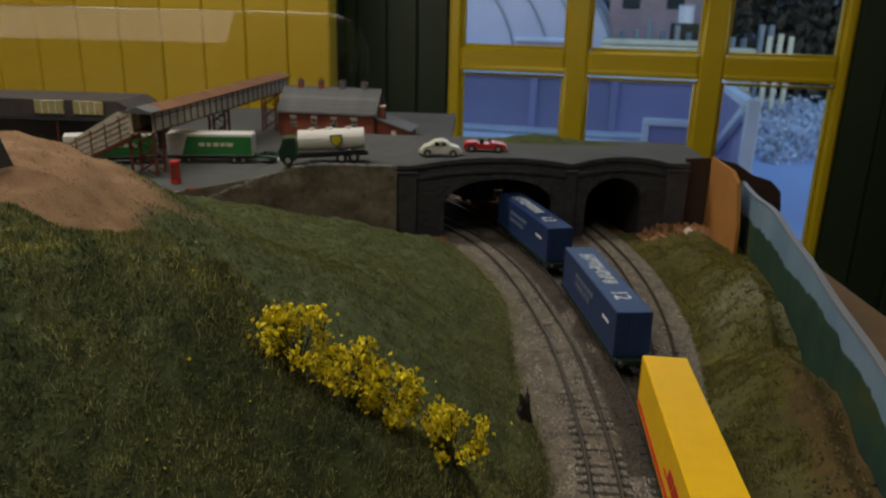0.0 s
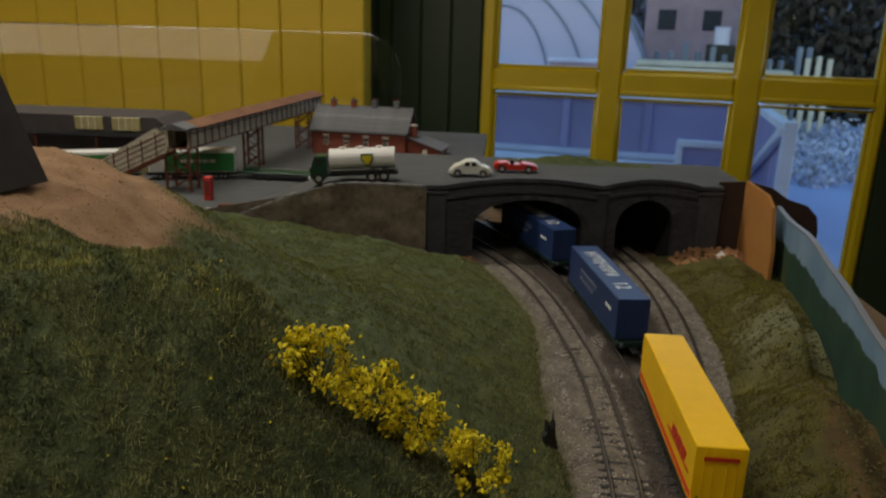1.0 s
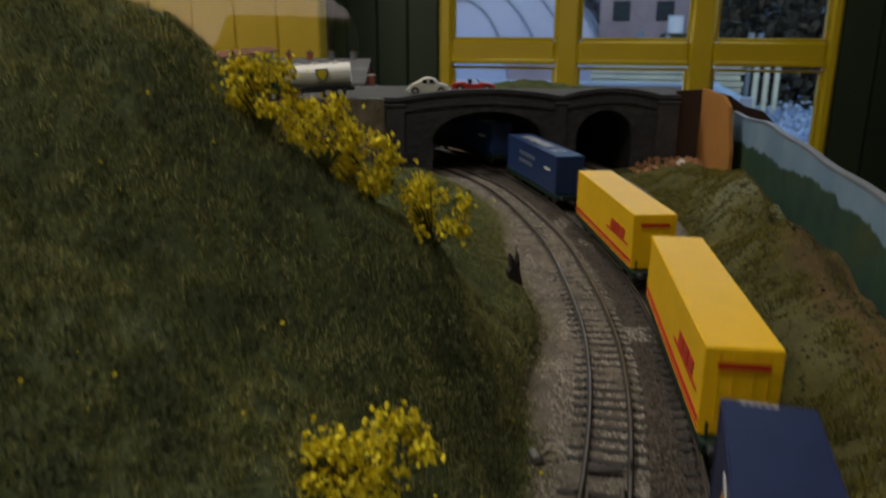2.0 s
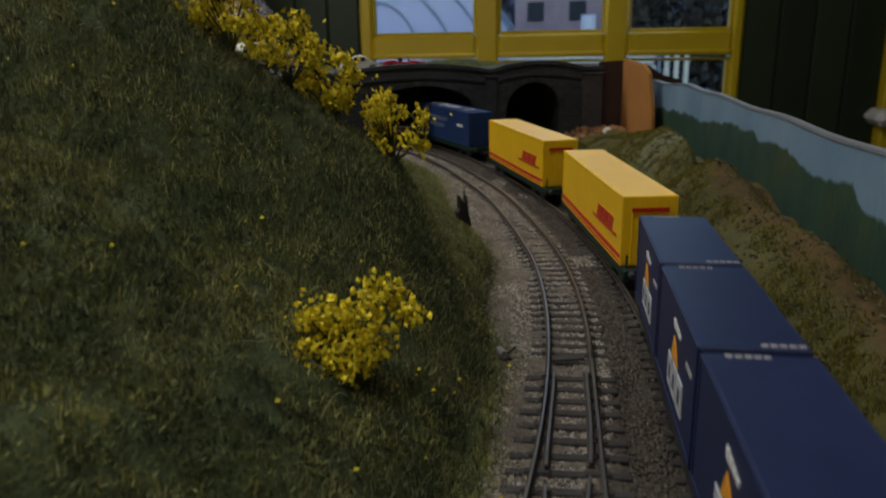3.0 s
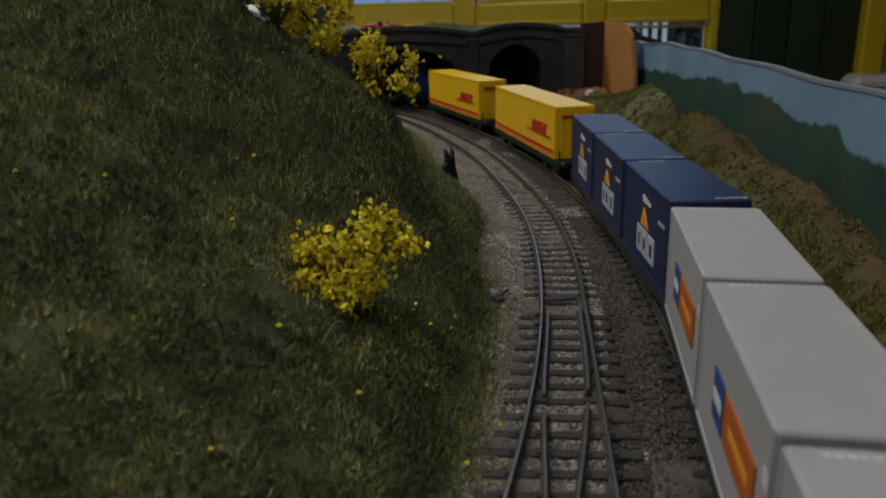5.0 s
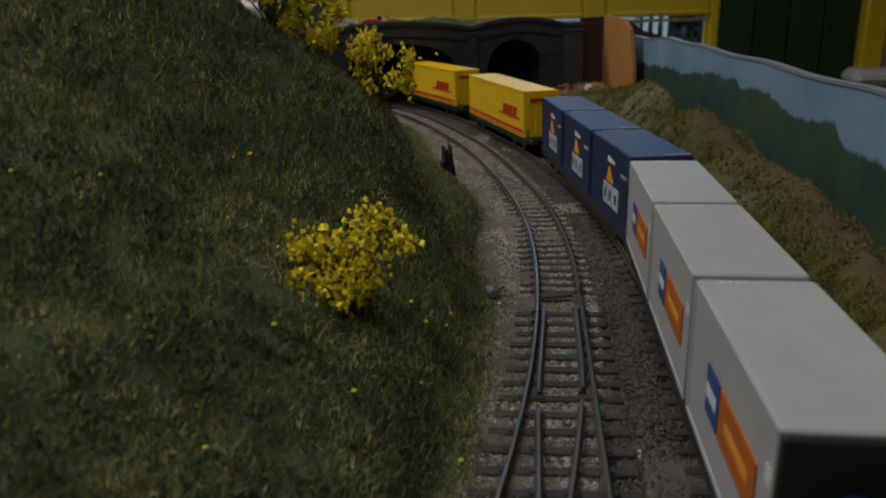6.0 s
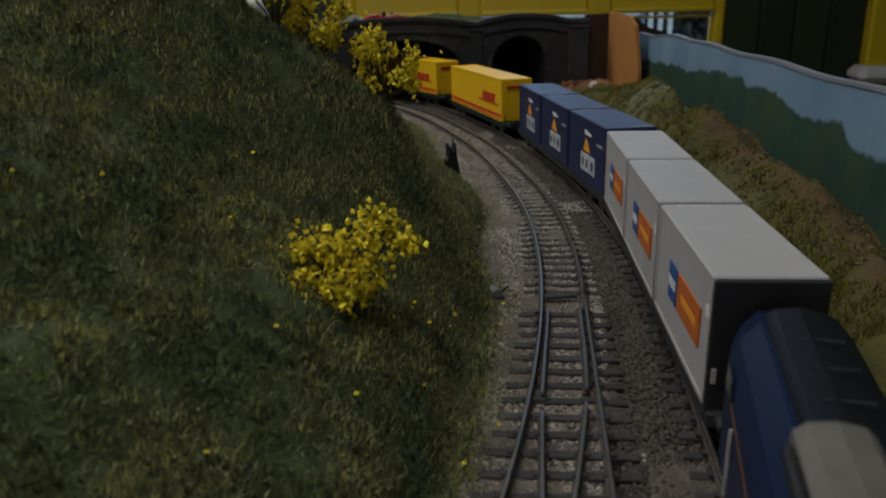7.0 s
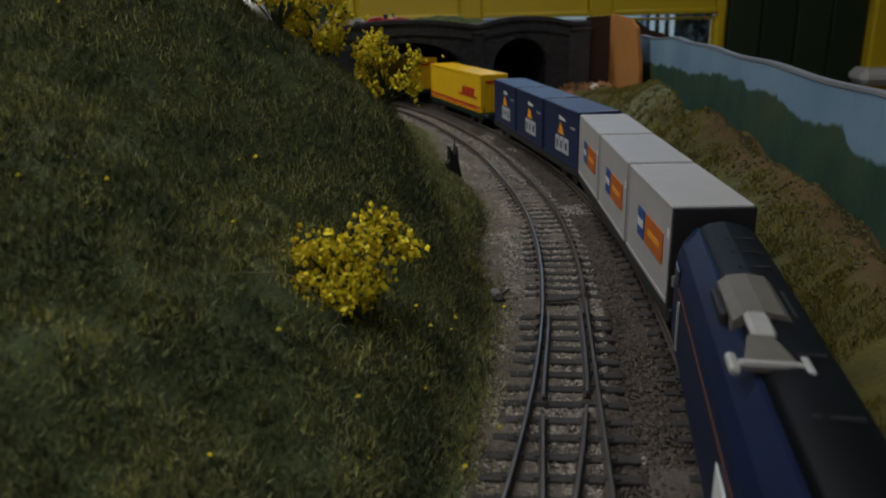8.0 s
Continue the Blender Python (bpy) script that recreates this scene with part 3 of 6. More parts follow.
    for x in (-0.45, 0.35):
        part("outhouse_window", Shape().box((x, -1.01, 0.55), (0.32, 0.04, 0.36), 0.01), M["dark"], shed)
    drum = thing("pale_drum", WALL_M @ pose(1.45, 9.5, -0.97), "pale plastic drum standing on crates in the yard", "drum")
    part("drum_body", Shape().tube((0, 0, 1.12), (0, 0, 1.36), 0.115, 16), M["outwhite"], drum)
    part("drum_lid", Shape().tube((0, 0, 1.36), (0, 0, 1.38), 0.12, 16), M["film"], drum)
    part("crate", Shape().box((0, 0, 0.56), (0.4, 0.4, 1.12), 0.02), M["hedge"], drum)
    for i in range(12):
        h = 0.86 + rnd.uniform(0, 0.30)
        p = thing("yard_post", WALL_M @ pose(0.55 + 0.19 * i, 9.0 + rnd.uniform(-0.2, 0.3), -0.97, 0, 0, rnd.uniform(0, 60)), "grey weathered post standing behind the planks", "post", group="posts in the yard")
        part("post_shaft", Shape().box((0, 0, h / 2), (0.07, 0.07, h), 0.01), M["hoop"], p)
    for i in range(3):
        p = thing("pale_post", WALL_M @ pose(2.42 + 0.13 * i, 8.0, -0.97), "short pale timber post in the yard", "post", group="posts in the yard")
        part("post_shaft", Shape().box((0, 0, 0.5), (0.06, 0.06, 1.0 + 0.06 * (i % 2)), 0.008), M["timber"], p)


def acrylic_screen():
    """Clear upright sheet with rounded corner behind the model station."""
    s = Shape()
    r, x1, x0, z1, z0 = 0.10, -0.196, -1.7, 0.235, -0.03
    out = [(x0, z0), (x1, z0)] + [(x1 - r + r * math.cos(a), z1 - r + r * math.sin(a)) for a in np.linspace(0, math.pi / 2, 12)] + [(x0, z1)]
    s.prism(out, 0, 0.004)
    sc = thing("acrylic_screen", pose(0, 2.0, 0), "clear acrylic screen with a rounded corner behind the station", "screen")
    sheet = part("sheet", s, M["acrylic"], sc)
    sheet.visible_shadow = False
    rim = Shape()
    for (xa, za), (xb, zb) in zip(out[1:], out[2:]):
        rim.tube((xa, 0.002, za), (xb, 0.002, zb), 0.0013, 6)
    part("polished_edge", rim, M["rim"], sc, "pale polished edge of the sheet")
    part("rail_foot", Shape().box((-0.95, 0.002, -0.03), (1.5, 0.03, 0.02), 0.004), M["dark"], sc)


# ---- the layout ----
def grid(name, xs, ys, zfun, material, label, category, attr=None, attr_two=None):
    """A sheet of ground over a grid of places; xs may follow y."""
    v, f = [], []
    for y in ys:
        v += [(x, y, zfun(x, y)) for x in xs(y)]
    n = len(xs(ys[0]))
    for j in range(len(ys) - 1):
        f += [(j * n + i, j * n + i + 1, (j + 1) * n + i + 1, (j + 1) * n + i) for i in range(n - 1)]
    me = bpy.data.meshes.new(name)
    me.from_pydata(v, [], f)
    me.polygons.foreach_set("use_smooth", [True] * len(me.polygons))
    if attr:
        a = me.attributes.new("patch", "FLOAT", "POINT")
        a.data.foreach_set("value", [attr(p[0], p[1]) for p in v])
    if attr_two:
        a = me.attributes.new("patch_two", "FLOAT", "POINT")
        a.data.foreach_set("value", [attr_two(p[0], p[1]) for p in v])
    me.materials.append(material)
    return tagged(new(name, me), label, category, kind="structure")


def patch_mix(name, a, b, third=None):
    """Two ground materials laid side by side, by the sheet's patch attribute."""
    m = bpy.data.materials.new(name)
    m.use_nodes = True
    t = m.node_tree
    t.nodes.remove(t.nodes["Principled BSDF"])
    made = []
    for src in ((a, b, third) if third else (a, b)):
        copies = {}
        for n in src.node_tree.nodes:
            if n.bl_idname == "ShaderNodeOutputMaterial":
                continue
            c = t.nodes.new(n.bl_idname)
            copies[n.name] = c
            if n.bl_idname == "ShaderNodeMath":
                c.operation = n.operation
            if n.bl_idname == "ShaderNodeValToRGB":
                for e, g in zip(c.color_ramp.elements, n.color_ramp.elements):
                    e.position, e.color = g.position, g.color
            for i, g in zip(c.inputs, n.inputs):
                if not g.is_linked and g.type in ("VALUE", "RGBA", "VECTOR") and i.name != "Normal":
                    i.default_value = g.default_value
        for l in src.node_tree.links:
            if l.to_node.name in copies and l.from_node.name in copies:
                fi = [i for i, o in enumerate(l.from_node.outputs) if o == l.from_socket][0]
                ti = [i for i, o in enumerate(l.to_node.inputs) if o == l.to_socket][0]
                t.links.new(copies[l.from_node.name].outputs[fi], copies[l.to_node.name].inputs[ti])
        made.append([c for c in copies.values() if c.bl_idname == "ShaderNodeBsdfPrincipled"][0])
    at, mx, out = t.nodes.new("ShaderNodeAttribute"), t.nodes.new("ShaderNodeMixShader"), t.nodes["Material Output"]
    at.attribute_name = "patch"
    t.links.new(at.outputs["Fac"], mx.inputs[0])
    t.links.new(made[0].outputs[0], mx.inputs[1])
    t.links.new(made[1].outputs[0], mx.inputs[2])
    last = mx
    if third:
        at2, last = t.nodes.new("ShaderNodeAttribute"), t.nodes.new("ShaderNodeMixShader")
        at2.attribute_name = "patch_two"
        t.links.new(at2.outputs["Fac"], last.inputs[0])
        t.links.new(mx.outputs[0], last.inputs[1])
        t.links.new(made[2].outputs[0], last.inputs[2])
    t.links.new(last.outputs[0], out.inputs[0])
    return m


def earth(x, y):
    """Share of bare brown earth on top of the hill."""
    e = smooth(-0.122 - x + 0.10 * (y - 0.45) + 0.03 * noise.noise((x * 16, y * 16, 5.0)), -0.008, 0.016)
    return e * smooth(y, 0.36, 0.42) * (1 - smooth(y + 0.05 * noise.noise((x * 20, y * 20, 8.0)), 0.56, 0.62))


def mud(x, y):
    """Share of brown earth between the tracks."""
    m = smooth(x, left_x(y) + 0.010, left_x(y) + 0.020) * (1 - smooth(x, max(right_x(y) - 0.022, train_x(y) + 0.010), max(right_x(y) - 0.012, train_x(y) + 0.020)))
    return max(0.0, min(1.0, m * (0.97 - 0.6 * smooth(noise.noise((x * 30, y * 22, 7.0)), 0.30, 0.50))))


def stony(x, y):
    """Share of pale stony ground on the bank's crests."""
    return 0.9 * bell(y, 0.70, 0.05) * smooth(x, right_x(y) + 0.03, right_x(y) + 0.05) + 0.25 * smooth(noise.noise((x * 25, y * 25, 6.0)), 0.0, 0.5)


def russet(x, y):
    """Share of red-brown earth on the side of the bank towards the painted board."""
    a, b = right_x(y) + 0.022, scenery_x(y)
    u = (x - a) / max(0.02, b - a)
    return 0.92 * smooth(u + 0.10 * noise.noise((x * 30, y * 30, 3.0)), 0.50, 0.66) * (1 - smooth(y + 0.02 * noise.noise((x * 40, y * 40, 1.0)), 0.575, 0.61))


def terrain():
    hill_mat, bed_mat = patch_mix("hill_ground", M["soil"], M["dirt"]), patch_mix("track_ground", M["ballast"], M["mud"])
    ys = list(np.linspace(-0.30, 0.10, 24)) + list(np.linspace(0.104, 0.46, 120)) + list(np.linspace(0.466, 0.915, 70))
    grid("hill_ground", lambda y: list(np.linspace(-0.95, -0.26, 14)) + list(np.linspace(-0.25, hill_foot(y) + 0.004, 110)), ys, hill_z, hill_mat, "steep model hillside of green turf with bare brown earth on top", "hill", earth)
    ys = list(np.linspace(-0.45, 1.12, 190))
    grid("trackbed", lambda y: list(np.linspace(hill_foot(y) - 0.006, right_x(y) + 0.026, 70)), ys,
         lambda x, y: -0.0034 + 0.0012 * noise.noise((x * 60, y * 60, 3.0)) + 0.0008 * noise.noise((x * 210, y * 210, 4.0)) - 0.0008 * mud(x, y) + 0.0003 * smooth(y, 0.36, 0.44) * (1 - mud(x, y)), bed_mat, "grey ballast and brown earth of the model trackbed", "ballast", mud)
    ys = list(np.linspace(-0.15, 0.99, 120))
    grid("bank_ground", lambda y: list(np.linspace(right_x(y) + 0.018, scenery_x(y) + 0.003, 40)), ys, bank_z, patch_mix("bank_ground", M["bank"], M["bankstone"], M["russet"]), "rough olive and red-brown bank beside the track", "bank", stony, russet)
    setting("baseboard", Shape().box((-0.30, 0.37, -0.035), (1.50, 1.62, 0.045), 0.004).box((-0.625, 1.58, -0.035), (1.25, 0.80, 0.045), 0.004).box((-1.15, 1.06, -0.035), (0.19, 0.24, 0.045), 0.004).box((0.225, 1.24, -0.035), (0.45, 0.12, 0.045), 0.004), M["board"], "wooden baseboard under the model railway", "baseboard")
    trestle = thing("trestle_table", pose(-0.3, 0.8, FLOOR_Z), "plain wooden trestle table carrying the model railway", "table")
    part("tabletop", Shape().box((0, -0.42, 0.845), (1.4, 1.5, 0.03)), M["board"], trestle)
    for x in (-0.6, 0.6):
        for y in (-1.0, 0.2):
            part("leg", Shape().box((x, y, 0.415), (0.06, 0.06, 0.83), 0.004), M["board"], trestle)


M["russet"] = mat("russet_earth", (0.105, 0.060, 0.016), 0.95, second=(0.048, 0.028, 0.009), scale=110, bump=1.0, bscale=500)
M["bank"] = mat("bank_turf", (0.110, 0.095, 0.018), 0.95, second=(0.040, 0.039, 0.009), scale=90, bump=1.0, bscale=600)


def painted_board():
    ys = list(np.linspace(-0.12, 0.985, 46))
    s = Shape()
    n = len(ys)
    for off in (0.0, 0.004):
        for k in (0, 1):
            s.v += [(scenery_x(y) + off, y, (0.0695 - 0.006 * smooth(y, 0.78, 0.98) + 0.0008 * math.sin(40 * y)) if k else -0.012) for y in ys]
    for i in range(n - 1):
        a, b, c, d = i, n + i, 2 * n + i, 3 * n + i
        s.f += [(a, b, b + 1, a + 1), (c, c + 1, d + 1, d), (b, d, d + 1, b + 1)]
    s.f += [(0, 2 * n, 3 * n, n), (n - 1, 2 * n - 1, 4 * n - 1, 3 * n - 1)]
    ob = tagged(part("painted_backscene", s, M["sky_paint"]), "curved board painted with pale sky and dark green hills", "backscene")
    edge = Shape()
    for i in range(n - 1):
        a, b = ys[i], ys[i + 1]
        edge.add([(scenery_x(y) + dx, y, 0.0708 - 0.006 * smooth(y, 0.78, 0.98) + 0.0008 * math.sin(40 * y) + dz) for y in (a, b) for dx, dz in ((-0.0006, -0.0012), (0.0046, -0.0012), (0.0046, 0.0004), (-0.0006, 0.0004))],
                 [(0, 1, 5, 4), (1, 2, 6, 5), (2, 3, 7, 6), (3, 0, 4, 7)])
    part("board_edge", edge, M["hoop"], ob, "worn grey edge of the board")
    # brown board that closes the corner beside the portal
    panel = thing("corner_board", pose(0, 0, 0), "orange-brown hardboard closing the corner beside the portal", "board")
    s = Shape().prism([(0.0, -0.01), (0.093, -0.01), (0.092, 0.030), (0.078, 0.076), (0.060, 0.086), (0.0, 0.090)], -0.002, 0.002, pose(0.3465, 1.004, 0, 0, 0, -86))
    part("board_face", s, M["card"], panel)
    # dark strip draws the portal's shadow on the board as a colour
    part("dark_return", Shape().prism([(0.0, -0.01), (0.034, -0.01), (0.034, 0.089), (0.0, 0.087)], -0.002, 0.002, pose(0.315, 1.006, 0)), M["shadecard"], panel)
    s = Shape().prism([(0, -0.01), (0.085, -0.01), (0.085, 0.035), (0.082, 0.052), (0.070, 0.064), (0.048, 0.070), (0.03, 0.082), (0.0, 0.089)], -0.002, 0.002, pose(0.347, 1.008, 0, 0, 0, -6))
    part("back_return", s, M["shadecard"], panel, "scalloped dark brown end of the board")


# ---- track ----
def rail_shape(path):
    """A rail's web and foot along a path of (x, y), and its head apart."""
    web, head = Shape(), Shape()
    prof_w = [(-0.0012, -0.0028), (0.0012, -0.0028), (0.0012, -0.0024), (0.00035, -0.0020), (0.0004, -0.0007), (-0.0004, -0.0007), (-0.00035, -0.0020), (-0.0012, -0.0024)]
    prof_h = [(-0.0005, -0.0007), (0.0005, -0.0007), (0.0005, -0.0001), (0.0003, 0.0001), (-0.0003, 0.0001), (-0.0005, -0.0001)]
    for sh, pr in ((web, prof_w), (head, prof_h)):
        n = len(pr)
        for i, p in enumerate(path):
            a, b = path[max(0, i - 1)], path[min(len(path) - 1, i + 1)]
            d = (Vector(b) - Vector(a)).normalized()
            nx, ny = d.y, -d.x
            sh.v += [(p[0] + nx * o, p[1] + ny * o, z) for o, z in pr]
        for i in range(len(path) - 1):
            sh.f += [(i * n + k, i * n + (k + 1) % n, (i + 1) * n + (k + 1) % n, (i + 1) * n + k) for k in range(n)]
        sh.f += [tuple(range(n - 1, -1, -1)), tuple(range((len(path) - 1) * n, len(path) * n))]
    return web, head


SLEEPER = None


def offset_path(path, off):
    out = []
    for i, p in enumerate(path):
        a, b = path[max(0, i - 1)], path[min(len(path) - 1, i + 1)]
        d = (Vector(b) - Vector(a)).normalized()
        out.append((p[0] + d.y * off, p[1] - d.x * off))
    return out


def add_rail(track, path, name="rail", dull=False):
    web, head = rail_shape(path)
    r = part(name, web, M["railside"], track)
    part("rail_head", head, M["railside" if dull else "railtop"], r, "rust-brown rail head" if dull else "worn shiny steel rail head")


def track(label, path, spacing=0.0086, rails=True, sleep=(0, 9), sunk=0.0, dull=False):
    """Track with two rails and sleepers with chairs along a path."""
    global SLEEPER
    if SLEEPER is None:
        s = Shape().box((0, 0, -0.0034), (0.0305, 0.0031, 0.0016), 0.0003)
        for x in (-0.0087, 0.0087):
            for d in (-0.0016, 0.0016):
                s.box((x + d, 0, -0.0022), (0.0012, 0.0022, 0.0010))
        SLEEPER = s.mesh("sleeper")
    t = thing("railway_track", pose(0, 0, 0), label, "track", group="tracks")
    if rails:
        for off in (-0.00825, 0.00825):
            add_rail(t, offset_path(path, off), dull=dull)
    acc, nxt = 0.0, 0.0
    rnd = random.Random(len(label))
    for i in range(1, len(path)):
        a, b = Vector(path[i - 1]), Vector(path[i])
        l = (b - a).length
        while nxt <= acc + l:
            p = a + (b - a) * ((nxt - acc) / l)
            if sleep[0] <= p.y <= sleep[1]:
                ang = math.degrees(math.atan2(b.y - a.y, b.x - a.x)) - 90
                part("sleeper", SLEEPER, M["sleeper"], t, m=pose(p.x, p.y, rnd.uniform(-0.0002, 0.0002) - sunk * smooth(p.y, 0.44, 0.60), 0, 0, ang + rnd.uniform(-1, 1)))
            nxt += spacing
        acc += l
    return t


TOE_Y = 0.345


def tracks():
    arc = [(left_x(y), y) for y in np.linspace(-0.05, 1.12, 150)]
    inner = track("inner model track with dark sleepers, curving into the wide arch", [p for p in arc if p[1] > TOE_Y - 0.004], sleep=(TOE_Y, 1.05), sunk=0.0007)
    arc2 = [tuple(train_point(q)) for q in np.linspace(-0.90, 0.60, 170)]
    track("middle model track under the container train", arc2, sleep=(0.0, 1.0), sunk=0.0016)
    track("outer model track running into the narrow arch", [(right_x(y), y) for y in np.linspace(0.565, 1.12, 100)], sleep=(0.60, 1.02), sunk=0.0009, dull=True)
    # turnout: the arc goes on to the left, a straight road leaves to the right
    sw = thing("railway_turnout", pose(0, 0, 0), "model turnout with open switch blades and dark timbers", "turnout")
    x0 = left_x(TOE_Y)
    slope = (left_x(TOE_Y + 0.001) - left_x(TOE_Y - 0.001)) / 0.002
    left = [p for p in arc if p[1] <= TOE_Y + 0.004]
    straight = [(x0 + slope * (y - TOE_Y), y) for y in np.linspace(-0.05, TOE_Y + 0.004, 40)]
    add_rail(sw, offset_path(left, -0.00825), "stock_rail")
    add_rail(sw, offset_path(straight, 0.00825), "stock_rail")
    toe = TOE_Y - 0.012
    bl = [(p[0] + 0.0022 * (smooth(p[1], toe - 0.075, toe)), p[1]) for p in offset_path(straight, -0.00825) if p[1] <= toe]
    br = [(p[0] - 0.0024 * (smooth(p[1], toe - 0.075, toe)), p[1]) for p in offset_path(left, 0.00825) if p[1] <= toe]
    for b in (bl, br):
        add_rail(sw, [p for p in b if p[1] > TOE_Y - 0.078], "switch_blade")
        add_rail(sw, [p for p in b if p[1] < TOE_Y - 0.080], "closure_rail")
    part("drive_plate", Shape().box((x0 + slope * -0.006 + 0.0, TOE_Y - 0.002, -0.0008), (0.0125, 0.004, 0.0012), 0.0003), M["sleeper"], sw)
    rnd = random.Random(8)
    y = TOE_Y - 0.016
    while y > -0.02:
        xa, xb = left_x(y), x0 + slope * (y - TOE_Y)
        w = 0.033 + abs(xb - xa)
        s = Shape().box((0, 0, -0.0032), (w, 0.0032, 0.0018), 0.0003)
        for r in (xa - 0.0087, xa + 0.0087, xb - 0.0087, xb + 0.0087):
            s.box((r - (xa + xb) / 2, 0, -0.0022), (0.0042, 0.0024, 0.0012), 0.0003)
        part("timber", s, M["sleeper"], sw, m=pose((xa + xb) / 2, y, rnd.uniform(-0.0002, 0.0002), 0, 0, -11 + rnd.uniform(-1, 1)))
        y -= 0.0088


def scatter(name, n, seed, place, size, material, label, category):
    """Loose grains: small uneven stones on the ground, as one mesh."""
    rng = np.random.default_rng(seed)
    base = np.array([(1, 0, 0), (0, 1, 0), (-1, 0, 0), (0, -1, 0), (0, 0, 0.8), (0, 0, -0.6)], float)
    tri = np.array([(0, 1, 4), (1, 2, 4), (2, 3, 4), (3, 0, 4), (1, 0, 5), (2, 1, 5), (3, 2, 5), (0, 3, 5)])
    pts = []
    while len(pts) < n:
        p = place(rng)
        if p:
            pts.append(p)
    pts = np.array(pts)
    k = len(pts)
    r = size[0] + (size[1] - size[0]) * rng.random(k) ** 2
    a = rng.random(k) * 6.283
    v = base[None] * (0.65 + 0.7 * rng.random((k, 6, 1))) * r[:, None, None]
    c, s = np.cos(a)[:, None], np.sin(a)[:, None]
    x, y = v[..., 0] * c - v[..., 1] * s, v[..., 0] * s + v[..., 1] * c
    v = np.stack([x, y, v[..., 2]], -1) + pts[:, None]
    f = (tri[None] + 6 * np.arange(k)[:, None, None]).reshape(-1, 3)
    me = bpy.data.meshes.new(name)
    me.from_pydata(v.reshape(-1, 3).tolist(), [], f.tolist())
    me.materials.append(material)
    return tagged(new(name, me), label, category, kind="stuff")


def loose_stones():
    def pale(rng):
        y = rng.uniform(0.12, 0.98) if rng.random() < 0.5 else rng.uniform(0.12, 0.5)
        if rng.random() < 0.8:
            x = max(rng.uniform(hill_foot(y) - 0.004, left_x(y) + 0.026), hill_foot(y) - abs(rng.normal()) * 0.015)
        else:
            y = rng.uniform(0.45, 0.99)
            x = rng.uniform(right_x(y) - 0.024, right_x(y) + 0.028)
        if mud(x, y) > 0.5:
            return None
        if x < hill_foot(y) + 0.004:
            return x, y, max(-0.0033, hill_z(x, y) + 0.0002)
        return x, y, -0.0035 + 0.0002 * smooth(y, 0.36, 0.44)

    def brown(rng):
        y = rng.uniform(0.12, 0.95) if rng.random() < 0.5 else rng.uniform(0.12, 0.5)
        x = rng.uniform(left_x(y) + 0.008, train_x(y) + 0.020)
        return (x, y, -0.0036) if mud(x, y) > 0.35 else None

    def bankside(rng):
        y = rng.uniform(0.3, 0.96)
        x = rng.uniform(right_x(y) + 0.02, scenery_x(y))
        return x, y, bank_z(x, y)

    def sawdust(rng):
        y = rng.uniform(0.38, 0.62)
        x = rng.uniform(-0.34, -0.10)
        return (x, y, hill_z(x, y)) if earth(x, y) > rng.random() else None

    scatter("sawdust_grains", 9000, 4, sawdust, (0.0002, 0.0007), M["sawdust"], "coarse brown sawdust on the hilltop", "earth")
    scatter("ballast_stones", 72000, 1, pale, (0.00025, 0.00085), M["stone"], "fine grey model ballast between the sleepers", "ballast")
    scatter("earth_grains", 32000, 2, brown, (0.00025, 0.0011), M["mudstone"], "brown crumbled earth between the tracks", "earth")
    scatter("bank_grains", 9000, 3, bankside, (0.0004, 0.0015), M["bankgrain"], "coarse olive and stony scatter on the bank", "scatter")


M["bankblade"] = mat("bank_fibre", (0.20, 0.165, 0.022), 0.85, second=(0.066, 0.068, 0.013), island=0.5, scale=40, spec=0.2)
M["sawdust"] = mat("sawdust_grain", (0.38, 0.23, 0.12), 0.95, island=0.5, scale=300)
M["mudstone"] = mat("earth_grain", (0.105, 0.086, 0.070), 0.95, island=0.5, scale=300)
M["bankgrain"] = mat("bank_grain", (0.085, 0.074, 0.026), 0.95, island=0.6, scale=30, second=(0.065, 0.065, 0.024))


def fibres(name, n, seed, place, length, width, material, label, category, lean=0.5):
    """Static grass: slim upright fibres as one mesh."""
    rng = np.random.default_rng(seed)
    pts = []
    while len(pts) < n:
        p = place(rng)
        if p:
            pts.append(p)
    b = np.array(pts)
    k = len(b)
    l = length * (0.45 + 0.9 * rng.random(k))
    a, t = rng.random(k) * 6.283, rng.random(k) * 6.283
    tilt = lean * rng.random(k)
    tip = b + np.stack([np.cos(t) * np.sin(tilt) * l, np.sin(t) * np.sin(tilt) * l, np.cos(tilt) * l], -1)
    side = np.stack([np.cos(a), np.sin(a), 0 * a], -1) * width / 2
    mid = (b + tip) / 2 + np.stack([0 * a, 0 * a, 0.06 * l], -1)
    v = np.stack([b - side, b + side, mid + side * 0.8, tip, mid - side * 0.8], 1)
    me = bpy.data.meshes.new(name)
    me.from_pydata(v.reshape(-1, 3).tolist(), [], [(5 * i, 5 * i + 1, 5 * i + 2, 5 * i + 3, 5 * i + 4) for i in range(k)])
    me.materials.append(material)
    return tagged(new(name, me), label, category, kind="stuff")


M["farblade"] = mat("far_grass_fibre", (0.27, 0.26, 0.070), 0.8, second=(0.10, 0.115, 0.034), island=0.6, scale=60, spec=0.2)


def tussock(x, y):
    """Uneven growth of the turf, from thin to thick, over a centimetre or two."""
    return 0.42 + 1.2 * noise.noise((x * 110, y * 110, 2.2)) + 0.55 * noise.noise((x * 26, y * 26, 4.1))


